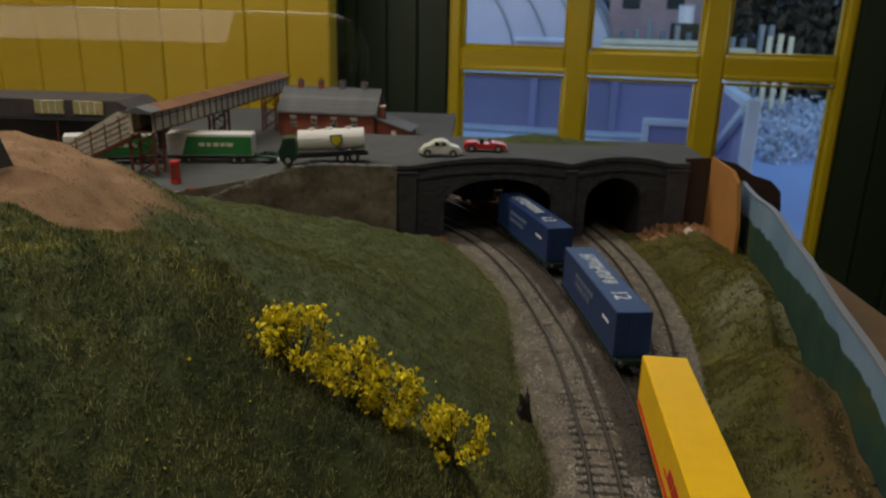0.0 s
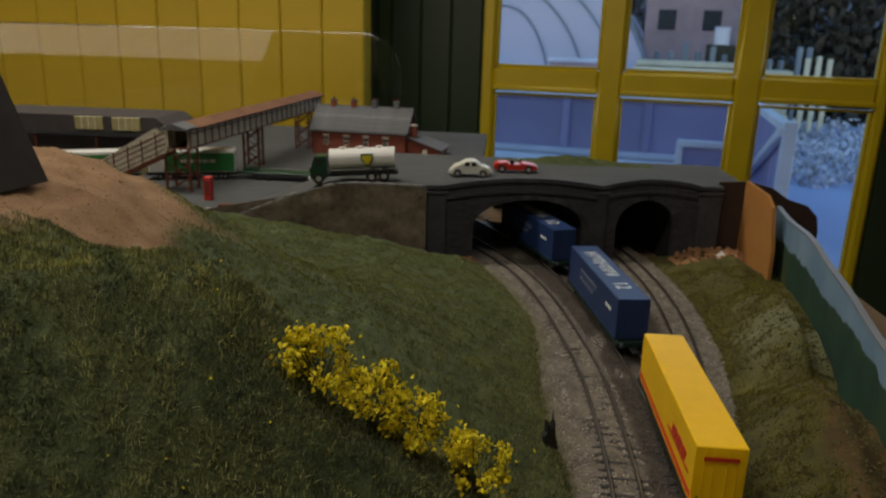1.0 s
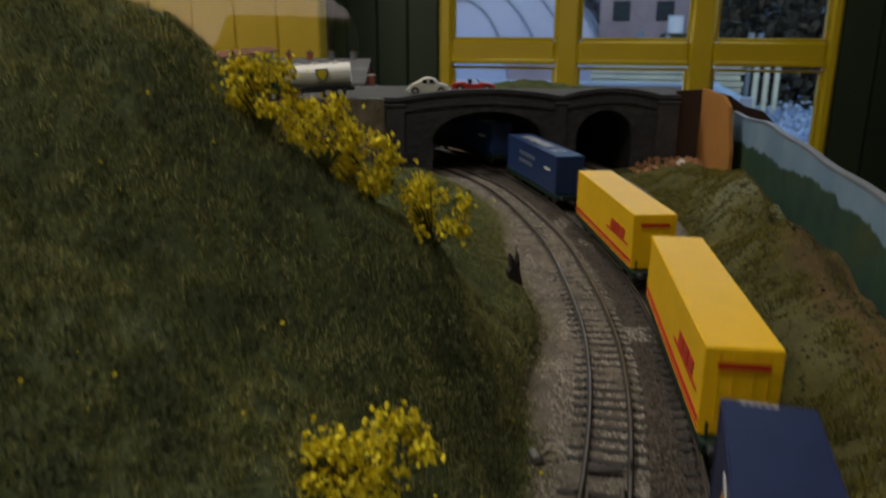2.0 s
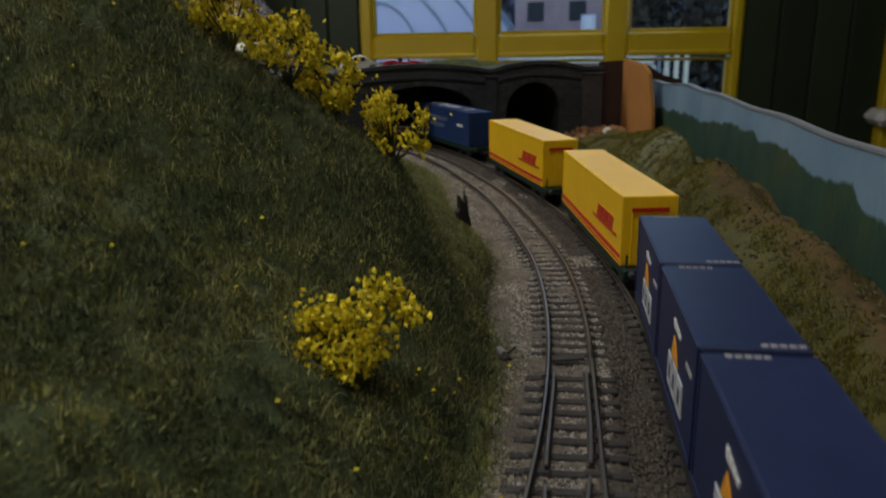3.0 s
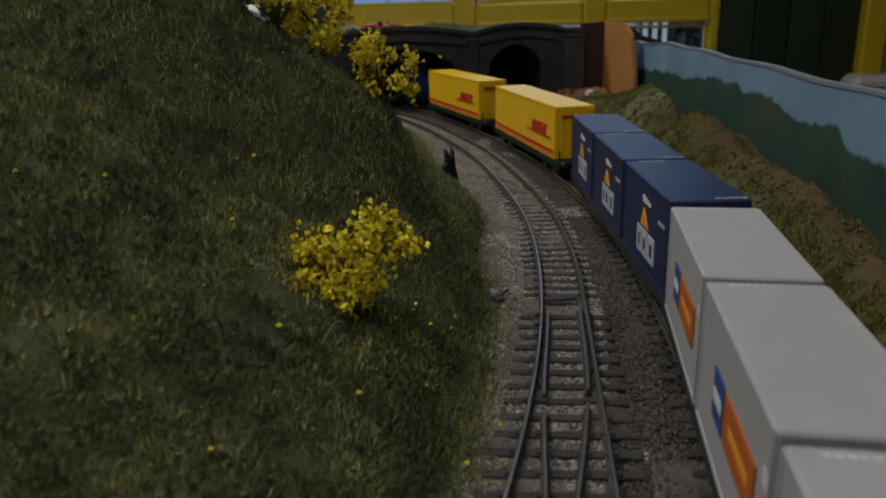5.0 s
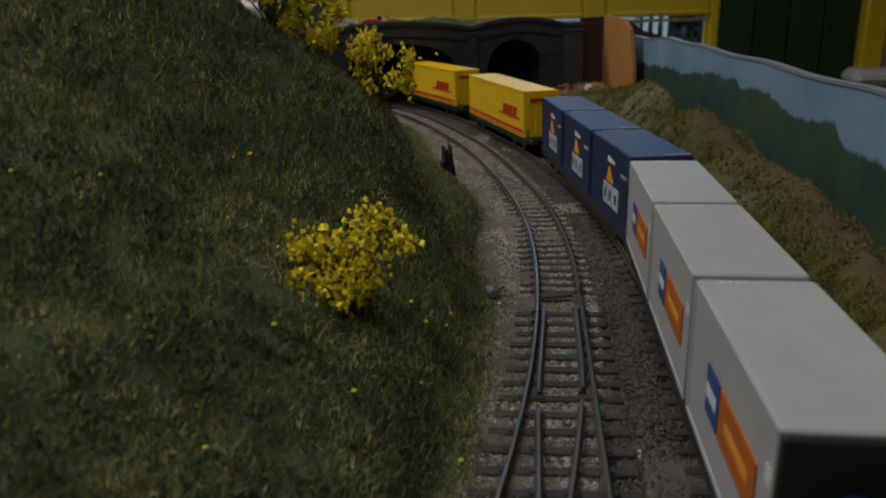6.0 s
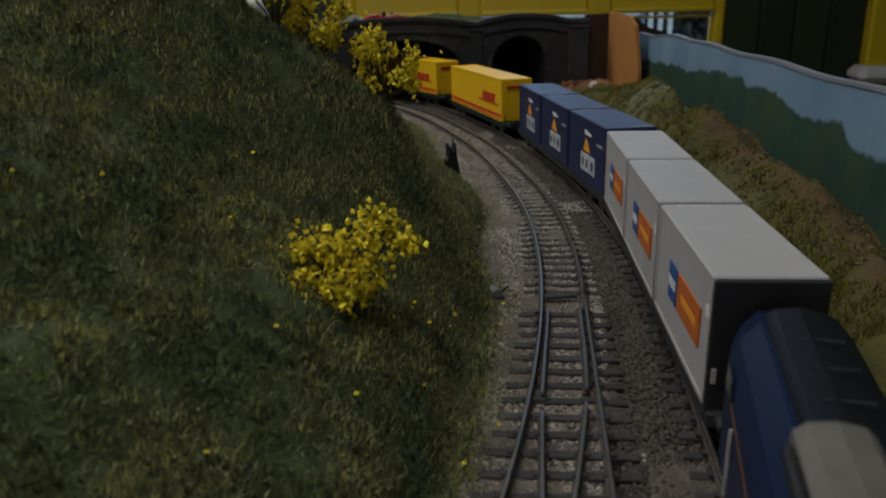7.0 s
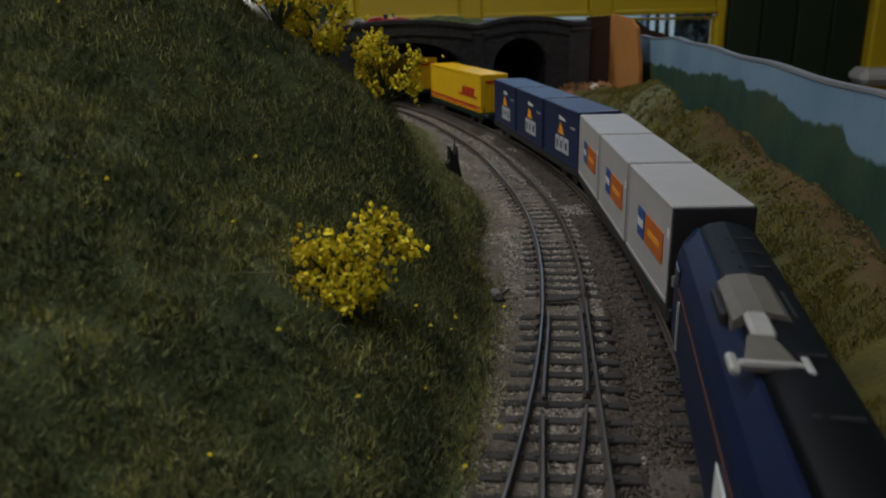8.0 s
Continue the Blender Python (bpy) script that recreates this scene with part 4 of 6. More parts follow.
def grass():
    def near(rng):
        y = rng.uniform(0.12, 0.46)
        x = hill_foot(y) + 0.003 - 0.24 * rng.random()
        return (x, y, hill_z(x, y) - 0.0004) if earth(x, y) < rng.random() and tussock(x, y) > 0.6 * rng.random() - 0.34 else None

    def straw(rng):
        y = rng.uniform(0.12, 0.46)
        x = hill_foot(y) + 0.003 - 0.24 * rng.random()
        return (x, y, hill_z(x, y) - 0.0002) if earth(x, y) < rng.random() and noise.noise((x * 48, y * 48, 7.7)) > rng.uniform(-0.25, 0.35) else None

    def far(rng):
        y = rng.uniform(0.44, 0.91)
        x = hill_foot(y) + 0.003 - 0.34 * rng.random()
        return (x, y, hill_z(x, y) - 0.0004) if earth(x, y) < rng.random() and tussock(x, y) > 0.5 * rng.random() - 0.25 else None

    def edge(rng):
        y = rng.uniform(0.12, 0.9)
        x = hill_foot(y) + 0.004 - 0.022 * abs(rng.normal()) + 0.003 * rng.normal()
        return x, y, max(-0.0036, hill_z(x, y) - 0.0003)

    def bank(rng):
        y = rng.uniform(0.2, 0.93)
        x = rng.uniform(right_x(y) + 0.02, scenery_x(y) - 0.001)
        return (x, y, bank_z(x, y) - 0.0003) if noise.noise((x * 26, y * 26, 9.0)) > -0.15 and stony(x, y) < 0.3 + rng.random() and russet(x, y) < rng.random() else None

    fibres("hill_grass", 165000, 11, near, 0.0028, 0.00044, M["blade"], "short dense green static grass on the hillside", "grass", 1.4)
    fibres("far_hill_grass", 75000, 12, far, 0.0023, 0.00048, M["farblade"], "short green static grass on the far hillside", "grass", 0.8)
    fibres("straw_grass", 52000, 13, straw, 0.0026, 0.00027, M["dryblade"], "scattered straw-coloured fibres in the grass", "grass", 1.5)
    fibres("verge_grass", 26000, 14, edge, 0.0022, 0.00036, M["dryblade"], "thin dry grass along the foot of the hill", "grass", 0.9)
    fibres("bank_grass", 42000, 15, bank, 0.0026, 0.00042, M["bankblade"], "coarse yellow-olive grass on the bank", "grass", 1.1)


# ---- portal, road and yard ----
PORTAL_M = pose(-0.021, 0.933, 0, 0, 0, math.degrees(math.atan2(0.065, 0.337)))
ARCHES = ((0.052, 0.180, 0.036, 0.066), (0.220, 0.290, 0.034, 0.066))


def parapet(u):
    return 0.083 + 0.0085 * max(0.0, 1 - ((u - 0.108) / 0.092) ** 2) ** 1.0 * (u < 0.2) + 0.0085 * max(0.0, 1 - ((u - 0.260) / 0.060) ** 2) * (u >= 0.2)


def arch_low(u):
    for a, b, s, c in ARCHES:
        if a < u < b:
            return s + (c - s) * math.sqrt(max(0, 1 - ((2 * u - a - b) / (b - a)) ** 2))
    return -0.012


def strip(us, low, high, y0, y1):
    """A wall along u between two heights, with thickness."""
    s = Shape()
    n = len(us)
    for y in (y0, y1):
        s.v += [(u, y, low(u)) for u in us] + [(u, y, high(u)) for u in us]
    for i in range(n - 1):
        a, b, c, d = i, n + i, 2 * n + i, 3 * n + i
        s.f += [(a, a + 1, b + 1, b), (c, d, d + 1, c + 1), (b, b + 1, d + 1, d), (a, c, c + 1, a + 1)]
    for i in (0, n - 1):
        s.f.append((i, n + i, 3 * n + i, 2 * n + i))
    return s


def portal():
    p = thing("tunnel_portal", PORTAL_M, "dark grey brick double tunnel portal with wide and narrow arch", "tunnel portal")
    eps = 1e-5
    us = sorted(set(list(np.linspace(0, 0.343, 60)) + [v for a, b, _, _ in ARCHES for v in list(np.linspace(a + eps, b - eps, 26)) + [a, b, a - eps, b + eps]]))
    part("spandrel_wall", strip(us, arch_low, lambda u: parapet(u) - 0.004, 0.0, 0.007), M["brickwork"], p)
    fine = list(np.linspace(-0.002, 0.345, 70))
    part("coping", strip(fine, lambda u: parapet(u) - 0.0042, parapet, -0.003, 0.010), M["brickwork"], p)
    part("string_course", strip(fine, lambda u: parapet(u) - 0.0165, lambda u: parapet(u) - 0.0135, -0.0028, 0.001), M["brickwork"], p)
    for u0, u1 in ((-0.001, 0.020), (0.194, 0.207), (0.318, 0.344)):
        part("pilaster", Shape().box(((u0 + u1) / 2, -0.0008, 0.031), (u1 - u0, 0.005, 0.086), 0.0006), M["brickwork"], p)
        part("pilaster_cap", Shape().box(((u0 + u1) / 2, -0.0015, 0.0745), (u1 - u0 + 0.003, 0.0068, 0.0035), 0.0006), M["brickwork"], p)
    for a, b, s, c in ARCHES:
        n = 22 if b - a > 0.1 else 14
        for i in range(n):
            t0, t1 = math.pi * (i + 0.06) / n, math.pi * (i + 0.94) / n
            pts = []
            for r in (0.0006, 0.0056):
                pts.append([((a + b) / 2 - ((b - a) / 2 + r) * math.cos(t), s + (c - s + r) * math.sin(t)) for t in (t0, t1)])
            q = [pts[0][0], pts[0][1], pts[1][1], pts[1][0]]
            part("voussoir", Shape().prism(q, -0.0016, 0.002), M["brickwork"], p)
    # brick courses on the wall, left proud of the joints
    course = {}
    rnd = random.Random(2)
    row = 0
    z = -0.004
    while z < 0.064:
        u = 0.022 + (row % 2) * 0.0045
        while u < 0.316:
            mid = u + 0.0042
            if z > max(arch_low(u), arch_low(u + 0.0084)) + 0.0075 and not 0.186 < mid < 0.212 and (arch_low(mid) > 0 or arch_low(mid) < 0):
                if "b" not in course:
                    course["b"] = Shape().box((0, 0, 0), (0.0082, 0.0012, 0.0036), 0.0002).mesh("brick")
                part("brick", course["b"], M["brickwork"], p, m=pose(mid, -0.0002 + rnd.uniform(-0.0001, 0.0001), z + 0.002))
            u += 0.0090
        row += 1
        z += 0.0043
    # lining of the bores, coloured near-black to stand for the shade inside
    for a, b, s, c in ARCHES:
        us2 = list(np.linspace(a + eps, b - eps, 22))
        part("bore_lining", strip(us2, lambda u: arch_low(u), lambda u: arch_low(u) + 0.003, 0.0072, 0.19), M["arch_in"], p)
        for u in (a - 0.0015, b + 0.0015):
            deep = 0.10 if u < a and a == ARCHES[0][0] else 0.182
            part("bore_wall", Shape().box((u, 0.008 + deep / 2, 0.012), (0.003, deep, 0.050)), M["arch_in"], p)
    # dark sheets added across the back to keep the bores in shade
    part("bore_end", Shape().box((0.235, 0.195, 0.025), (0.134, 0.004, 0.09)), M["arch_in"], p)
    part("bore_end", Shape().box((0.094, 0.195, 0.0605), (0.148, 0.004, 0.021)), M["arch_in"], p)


def ramp_z(x):
    return 0.016 + 0.066 * smooth(x, -0.33, -0.10)


def road():
    deck = Shape()
    outline = [(-0.125, 0.930), (-0.021, 0.938), (0.316, 1.004), (0.352, 1.012), (0.352, 1.16), (-0.125, 1.16)]
    deck.add([(x, y, z) for z in (0.074, 0.0805) for x, y in outline], [(0, 5, 4, 3, 2, 1), (6, 7, 8, 9, 10, 11)] + [(i, (i + 1) % 6, (i + 1) % 6 + 6, i + 6) for i in range(6)])
    setting("road_bridge", deck, M["road"], "grey model road across the top of the tunnel", "road")
    xs = list(np.linspace(-0.40, -0.124, 30))
    s = Shape()
    n = len(xs)
    s.v = [(x, y, ramp_z(x) - 0.0012) for y in (0.930, 1.035) for x in xs]
    s.f = [(i, i + 1, n + i + 1, n + i) for i in range(n - 1)]
    setting("road_ramp", s, M["road"], "grey model road ramp running down to the station yard", "road", True)
    fall = Shape()
    fall.v = [(x, 1.034, ramp_z(x) - 0.0014) for x in xs] + [(x, 1.06, 0.012) for x in xs]
    fall.f = [(i, i + 1, n + i + 1, n + i) for i in range(n - 1)]
    setting("ramp_flank", fall, M["soil"], "rough earth flank of the road ramp", "embankment", True)
    back = Shape().add([(0.05, 1.16, 0.079), (0.352, 1.16, 0.079), (0.352, 1.24, -0.012), (0.05, 1.24, -0.012)], [(0, 3, 2, 1)])
    setting("road_embankment", back, M["soil"], "rough earth bank behind the model road", "embankment")
    setting("bridge_abutment", Shape().box((-0.121, 1.045, 0.031), (0.006, 0.22, 0.086), 0.0006), M["retaining"], "rendered abutment carrying the end of the road", "wall")
    setting("yard", Shape().box((-0.675, 1.42, 0.008), (1.10, 0.95, 0.016)).box((-0.05, 1.53, 0.008), (0.15, 0.73, 0.016)), M["road"], "flat grey surface of the model station yard", "yard")
    # kerbs and pale broken edging
    rnd = random.Random(4)
    k = thing("road_kerb", pose(0, 0, 0), "broken pale kerb along the model road", "kerb")
    for i in range(26):
        x = -0.39 + i * 0.0142
        z = ramp_z(x)
        tilt = math.degrees(math.atan2(ramp_z(x + 0.007) - ramp_z(x - 0.007), 0.014))
        if rnd.random() < 0.86 or x < -0.2:
            part("kerb_stone", Shape().box((0, 0, 0), (0.0128, 0.0032, 0.0026), 0.0004), M["kerb"], k, m=pose(x, 0.9335 + max(0, x + 0.02) * 0.19, z - 0.0004, 0, -tilt, rnd.uniform(-3, 3)))
    for i in range(24):
        x = -0.385 + i * 0.0155
        tilt = math.degrees(math.atan2(ramp_z(x + 0.007) - ramp_z(x - 0.007), 0.014))
        part("kerb_bedding", Shape().box((0, 0, 0), (0.0158, 0.0040, 0.0022), 0.0004), M["dark"], k, m=pose(x, 0.9318 + max(0, x + 0.02) * 0.19, ramp_z(x) - 0.0030, 0, -tilt, rnd.uniform(-2, 2)))
    wall = thing("retaining_wall", pose(0, 0, 0), "brown rendered stone retaining wall beside the portal", "wall")
    xs = list(np.linspace(-0.42, -0.0225, 70))
    v, f = [], []
    rows = 16
    for x in xs:
        top = ramp_z(x) - 0.001
        for j in range(rows):
            z = -0.012 + (top + 0.012) * j / (rows - 1)
            v.append((x, 0.928 - 0.004 * (1 - j / rows) + 0.0035 * noise.noise((x * 50, z * 60, 1.0)) + 0.0015 * noise.noise((x * 160, z * 160, 2.0)), z))
    for i in range(len(xs) - 1):
        f += [(i * rows + j, (i + 1) * rows + j, (i + 1) * rows + j + 1, i * rows + j + 1) for j in range(rows - 1)]
    sh = Shape()
    sh.v, sh.f = v, f
    sh.add([(-0.42, 0.934, -0.012), (-0.0225, 0.934, -0.012), (-0.0225, 0.934, 0.080), (-0.10, 0.934, 0.080), (-0.42, 0.934, 0.014)], [(0, 4, 3, 2, 1)])
    part("wall_face", sh, M["retaining"], wall, smooth=True)
    # crumbled plaster at the foot of the portal
    def crumb(rng):
        u = rng.uniform(0.285, 0.40) if rng.random() < 0.6 else rng.uniform(-0.01, 0.055)
        q = PORTAL_M @ Vector((u, -rng.random() * 0.03 - 0.002, 0))
        return q.x, q.y, max(-0.003, bank_z(q.x, q.y)) + 0.001

    scatter("plaster_rubble", 500, 21, crumb, (0.001, 0.005), M["plaster"], "orange-brown crumbled plaster at the foot of the portal", "rubble")
    w = thing("plaster_lump", pose(0.318, 0.972, 0.004, 10, 25, 30), "white broken lump of plaster beside the portal", "rubble")
    part("lump", Shape().prism([(-0.007, -0.004), (0.006, -0.004), (0.004, 0.004), (-0.002, 0.007)], -0.004, 0.004), M["white_plaster"], w)
    low = thing("dark_turf_strip", pose(0, 0, 0), "low dark strip of turf along the far side of the road", "verge")
    s = Shape()
    xs = list(np.linspace(0.06, 0.26, 24))
    for i, x in enumerate(xs):
        h = 0.009 * bell(x, 0.15, 0.05) + 0.002 + 0.001 * math.sin(i * 2.1)
        s.v += [(x, 1.12, 0.0805), (x, 1.132, 0.0805 + h), (x, 1.150, 0.0805)]
    for i in range(len(xs) - 1):
        s.f += [(3 * i, 3 * i + 3, 3 * i + 4, 3 * i + 1), (3 * i + 1, 3 * i + 4, 3 * i + 5, 3 * i + 2)]
    part("turf", s, M["soil"], low)


# ---- station things ----
def wheels(parent, places, r, w, axis="y"):
    for x, y, z in places:
        d = Vector((0, w / 2, 0)) if axis == "y" else Vector((w / 2, 0, 0))
        c = Vector((x, y, z))
        o = part("wheel", Shape().tube(c - d, c + d, r, 14), M["black"], parent)
        part("hub", Shape().tube(c - d * 1.15, c + d * 1.15, r * 0.5, 10), M["silver"], o)


def tanker():
    t = thing("tanker_lorry", pose(-0.108, 0.957, 0.0795, 0, -3.5, 6), "white tanker lorry with dark green cab on the model road", "lorry")
    cab = Shape().prism([(-0.049, 0.006), (-0.030, 0.006), (-0.030, 0.031), (-0.043, 0.031), (-0.047, 0.020), (-0.0495, 0.018)], -0.0125, 0.0125)
    cab = part("cab", cab, M["cab"], t)
    part("windscreen", Shape().prism([(-0.0475, 0.0205), (-0.0455, 0.0205), (-0.0430, 0.0285), (-0.0445, 0.0285)], -0.0105, 0.0105), M["carglass"], cab)
    for y in (-0.0127, 0.0127):
        part("side_window", Shape().box((-0.0385, y, 0.0245), (0.0075, 0.0006, 0.007), 0.0002), M["carglass"], cab)
    part("bumper", Shape().box((-0.050, 0, 0.0065), (0.003, 0.025, 0.004), 0.0006), M["tank"], cab)
    part("chassis", Shape().box((0.005, 0, 0.009), (0.090, 0.016, 0.004), 0.0006), M["black"], t)
    prof = [(0.0128 * math.cos(a), 0.0255 + 0.0122 * math.sin(a)) for a in np.linspace(0, 2 * math.pi, 20, endpoint=False)]
    body = part("tank", Shape().prism(prof, -0.027, 0.047, pose(0, 0, 0, 0, 0, -90)), M["tank"], t, smooth=False)
    # shield-shaped badge in green and yellow
    part("badge", Shape().prism([(-0.0068, 0.0325), (0.0068, 0.0325), (0.0068, 0.025), (0.0, 0.018), (-0.0068, 0.025)], -0.0140, -0.0128, pose(0.016, 0, 0)), M["cab"], body)
    part("badge_face", Shape().prism([(-0.0054, 0.0310), (0.0054, 0.0310), (0.0054, 0.0255), (0.0, 0.0198), (-0.0054, 0.0255)], -0.0146, -0.0141, pose(0.016, 0, 0)), M["yelprint"], body)
    for x in (-0.012, 0.008, 0.030):
        part("hatch_lid", Shape().tube((x, 0, 0.0368), (x, 0, 0.0392), 0.004, 12), M["tank"], body)
    part("side_rail", Shape().box((0.010, -0.0125, 0.0125), (0.072, 0.002, 0.003), 0.0004), M["black"], t)
    wheels(t, [(x, y, 0.006) for x in (-0.040, 0.020, 0.034) for y in (-0.0105, 0.0105)], 0.0062, 0.0045)


def saloon():
    c = thing("saloon_car", pose(0.022, 1.010, 0.0807, 0, 0, 4), "ivory rounded beetle-shaped model car on the road", "car")
    prof = [(-0.024, 0.004), (0.024, 0.004), (0.0245, 0.008), (0.022, 0.0115), (0.013, 0.0135), (0.008, 0.0185), (0.001, 0.0205), (-0.006, 0.0195), (-0.013, 0.0155), (-0.020, 0.0115), (-0.0242, 0.008)]
    s = Shape()
    n = len(prof)
    secs = [(-0.0095, 0.93), (-0.0075, 1.0), (0.0075, 1.0), (0.0095, 0.93)]
    for y, k in secs:
        s.v += [(x * k, y, 0.004 + (z - 0.004) * (k if abs(y) > 0.008 else 1)) for x, z in prof]
    for j in range(3):
        s.f += [(j * n + i, j * n + (i + 1) % n, (j + 1) * n + (i + 1) % n, (j + 1) * n + i) for i in range(n)]
    s.f += [tuple(range(n - 1, -1, -1)), tuple(range(3 * n, 4 * n))]
    part("body", s, M["beetle"], c)
    for y in (-0.0098, 0.0098):
        for x0 in (-0.0075, 0.0005):
            part("side_window", Shape().prism([(x0, 0.0135), (x0 + 0.0065, 0.0135), (x0 + 0.0055, 0.0180), (x0 + 0.001, 0.0180)], y - 0.0003, y + 0.0003), M["carglass"], c)
        for x in (-0.0155, 0.0150):
            part("wing", Shape().tube((x, y * 0.85, 0.007), (x, y * 1.16, 0.007), 0.0066, 14), M["beetle"], c)
    part("bumper", Shape().box((-0.0255, 0, 0.0055), (0.0015, 0.019, 0.002), 0.0004), M["silver"], c)
    part("bumper", Shape().box((0.0255, 0, 0.0055), (0.0015, 0.019, 0.002), 0.0004), M["silver"], c)
    wheels(c, [(x, y, 0.0048) for x in (-0.0155, 0.0150) for y in (-0.0106, 0.0106)], 0.0048, 0.003)


def roadster():
    c = thing("sports_car", pose(0.076, 1.050, 0.0807, 0, 0, 2), "red open-topped model sports car on the road", "car")
    prof = [(-0.026, 0.004), (0.026, 0.004), (0.027, 0.008), (0.023, 0.0105), (0.009, 0.0125), (0.007, 0.0105), (-0.008, 0.0105), (-0.010, 0.0130), (-0.022, 0.0120), (-0.0265, 0.009)]
    part("body", Shape().prism(prof, -0.0098, 0.0098), M["redcar"], c)
    part("windscreen", Shape().prism([(0.006, 0.0115), (0.0075, 0.0115), (0.0045, 0.0172), (0.0035, 0.0172)], -0.0085, 0.0085), M["carglass"], c)
    part("seat", Shape().box((-0.004, -0.004, 0.0128), (0.005, 0.006, 0.006), 0.001), M["black"], c)
    part("seat", Shape().box((-0.004, 0.004, 0.0128), (0.005, 0.006, 0.006), 0.001), M["black"], c)
    part("bumper", Shape().box((0.0272, 0, 0.006), (0.0012, 0.019, 0.0022), 0.0004), M["silver"], c)
    wheels(c, [(x, y, 0.0048) for x in (-0.0165, 0.0165) for y in (-0.0094, 0.0094)], 0.0049, 0.003)


def station_house():
    h = thing("station_house", pose(-0.205, 1.555, 0.016, 0, 0, -6), "red brick station house with grey slate roof and chimneys", "building")
    L, D, E, R = 0.178, 0.085, 0.050, 0.087
    part("front_wall", Shape().box((0, -D / 2, E / 2), (L, 0.004, E)), M["redbrick"], h)
    part("back_wall", Shape().box((0, D / 2, E / 2), (L, 0.004, E)), M["redbrick"], h)
    for sx in (-1, 1):
        part("gable_wall", Shape().prism([(-D / 2 - 0.002, 0), (D / 2 + 0.002, 0), (D / 2 + 0.002, E), (0, R - 0.004), (-D / 2 - 0.002, E)], -0.002, 0.002, pose(sx * (L / 2), 0, 0, 0, 0, 90)), M["redbrick"], h)
    for sy in (-1, 1):
        roof = part("roof", Shape().add([(-L / 2 - 0.006, sy * (D / 2 + 0.007), E - 0.004), (L / 2 + 0.006, sy * (D / 2 + 0.007), E - 0.004), (L / 2 + 0.006, 0, R), (-L / 2 - 0.006, 0, R),
                                       (-L / 2 - 0.006, sy * (D / 2 + 0.007), E - 0.007), (L / 2 + 0.006, sy * (D / 2 + 0.007), E - 0.007), (L / 2 + 0.006, 0, R - 0.003), (-L / 2 - 0.006, 0, R - 0.003)],
                                      [(0, 1, 2, 3), (7, 6, 5, 4), (0, 4, 5, 1), (1, 5, 6, 2), (2, 6, 7, 3), (3, 7, 4, 0)]), M["slate"], h)
        if sy < 0:
            for r in range(6):
                t = (r + 0.5) / 6
                y, z = -(D / 2 + 0.007) * (1 - t), E - 0.004 + (R - E + 0.004) * t
                part("slate_course", Shape().box((0, 0, 0), (L + 0.013, 0.0102, 0.0004)), M["slate"], roof, m=pose(0, y, z + 0.0006, math.degrees(math.atan2(R - E + 0.004, D / 2 + 0.007)), 0, 0))
    part("ridge", Shape().box((0, 0, R + 0.0005), (L + 0.012, 0.004, 0.002), 0.0005), M["slate"], h)
    for x in (-0.062, -0.022, 0.020, 0.062):
        ch = part("chimney", Shape().box((x, 0.0, R + 0.004), (0.010, 0.009, 0.014), 0.0006), M["redbrick"] if x < 0 else M["slate"], h)
        part("chimney_cap", Shape().box((x, 0.0, R + 0.0115), (0.0125, 0.0115, 0.002), 0.0004), M["slate"], ch)
        part("chimney_pot", Shape().tube((x, 0, R + 0.0125), (x, 0, R + 0.0175), 0.0022, 10), M["rust"], ch)
    for i, x in enumerate((-0.064, -0.024, 0.014, 0.052)):
        w = part("window", Shape().box((x, -D / 2 - 0.0022, 0.026), (0.010, 0.0014, 0.017), 0.0003), M["cream"], h)
        for dx in (-0.0024, 0.0024):
            for dz in (-0.004, 0.004):
                part("pane", Shape().box((x + dx, -D / 2 - 0.0031, 0.026 + dz), (0.0038, 0.0004, 0.0068)), M["carglass"], w)
        part("lintel", Shape().box((x, -D / 2 - 0.0028, 0.0365), (0.013, 0.002, 0.003), 0.0004), M["cream"], h)
    # lean-to and porch at the end
    part("lean_to", Shape().prism([(0.092, 0), (0.155, 0), (0.155, 0.016), (0.092, 0.036)], -0.036, 0.036), M["redbrick"], h)
    part("lean_to_roof", Shape().prism([(0.090, 0.0375), (0.160, 0.0150), (0.160, 0.0172), (0.090, 0.0400)], -0.041, 0.041), M["slate"], h)
    part("end_chimney", Shape().box((0.101, -0.020, 0.046), (0.011, 0.010, 0.024), 0.0006), M["redbrick"], h)
    part("end_chimney_cap", Shape().box((0.101, -0.020, 0.059), (0.013, 0.012, 0.002), 0.0004), M["cream"], h)
    part("door", Shape().box((0.126, -0.0365, 0.0085), (0.009, 0.001, 0.016), 0.0003), M["cream"], h)


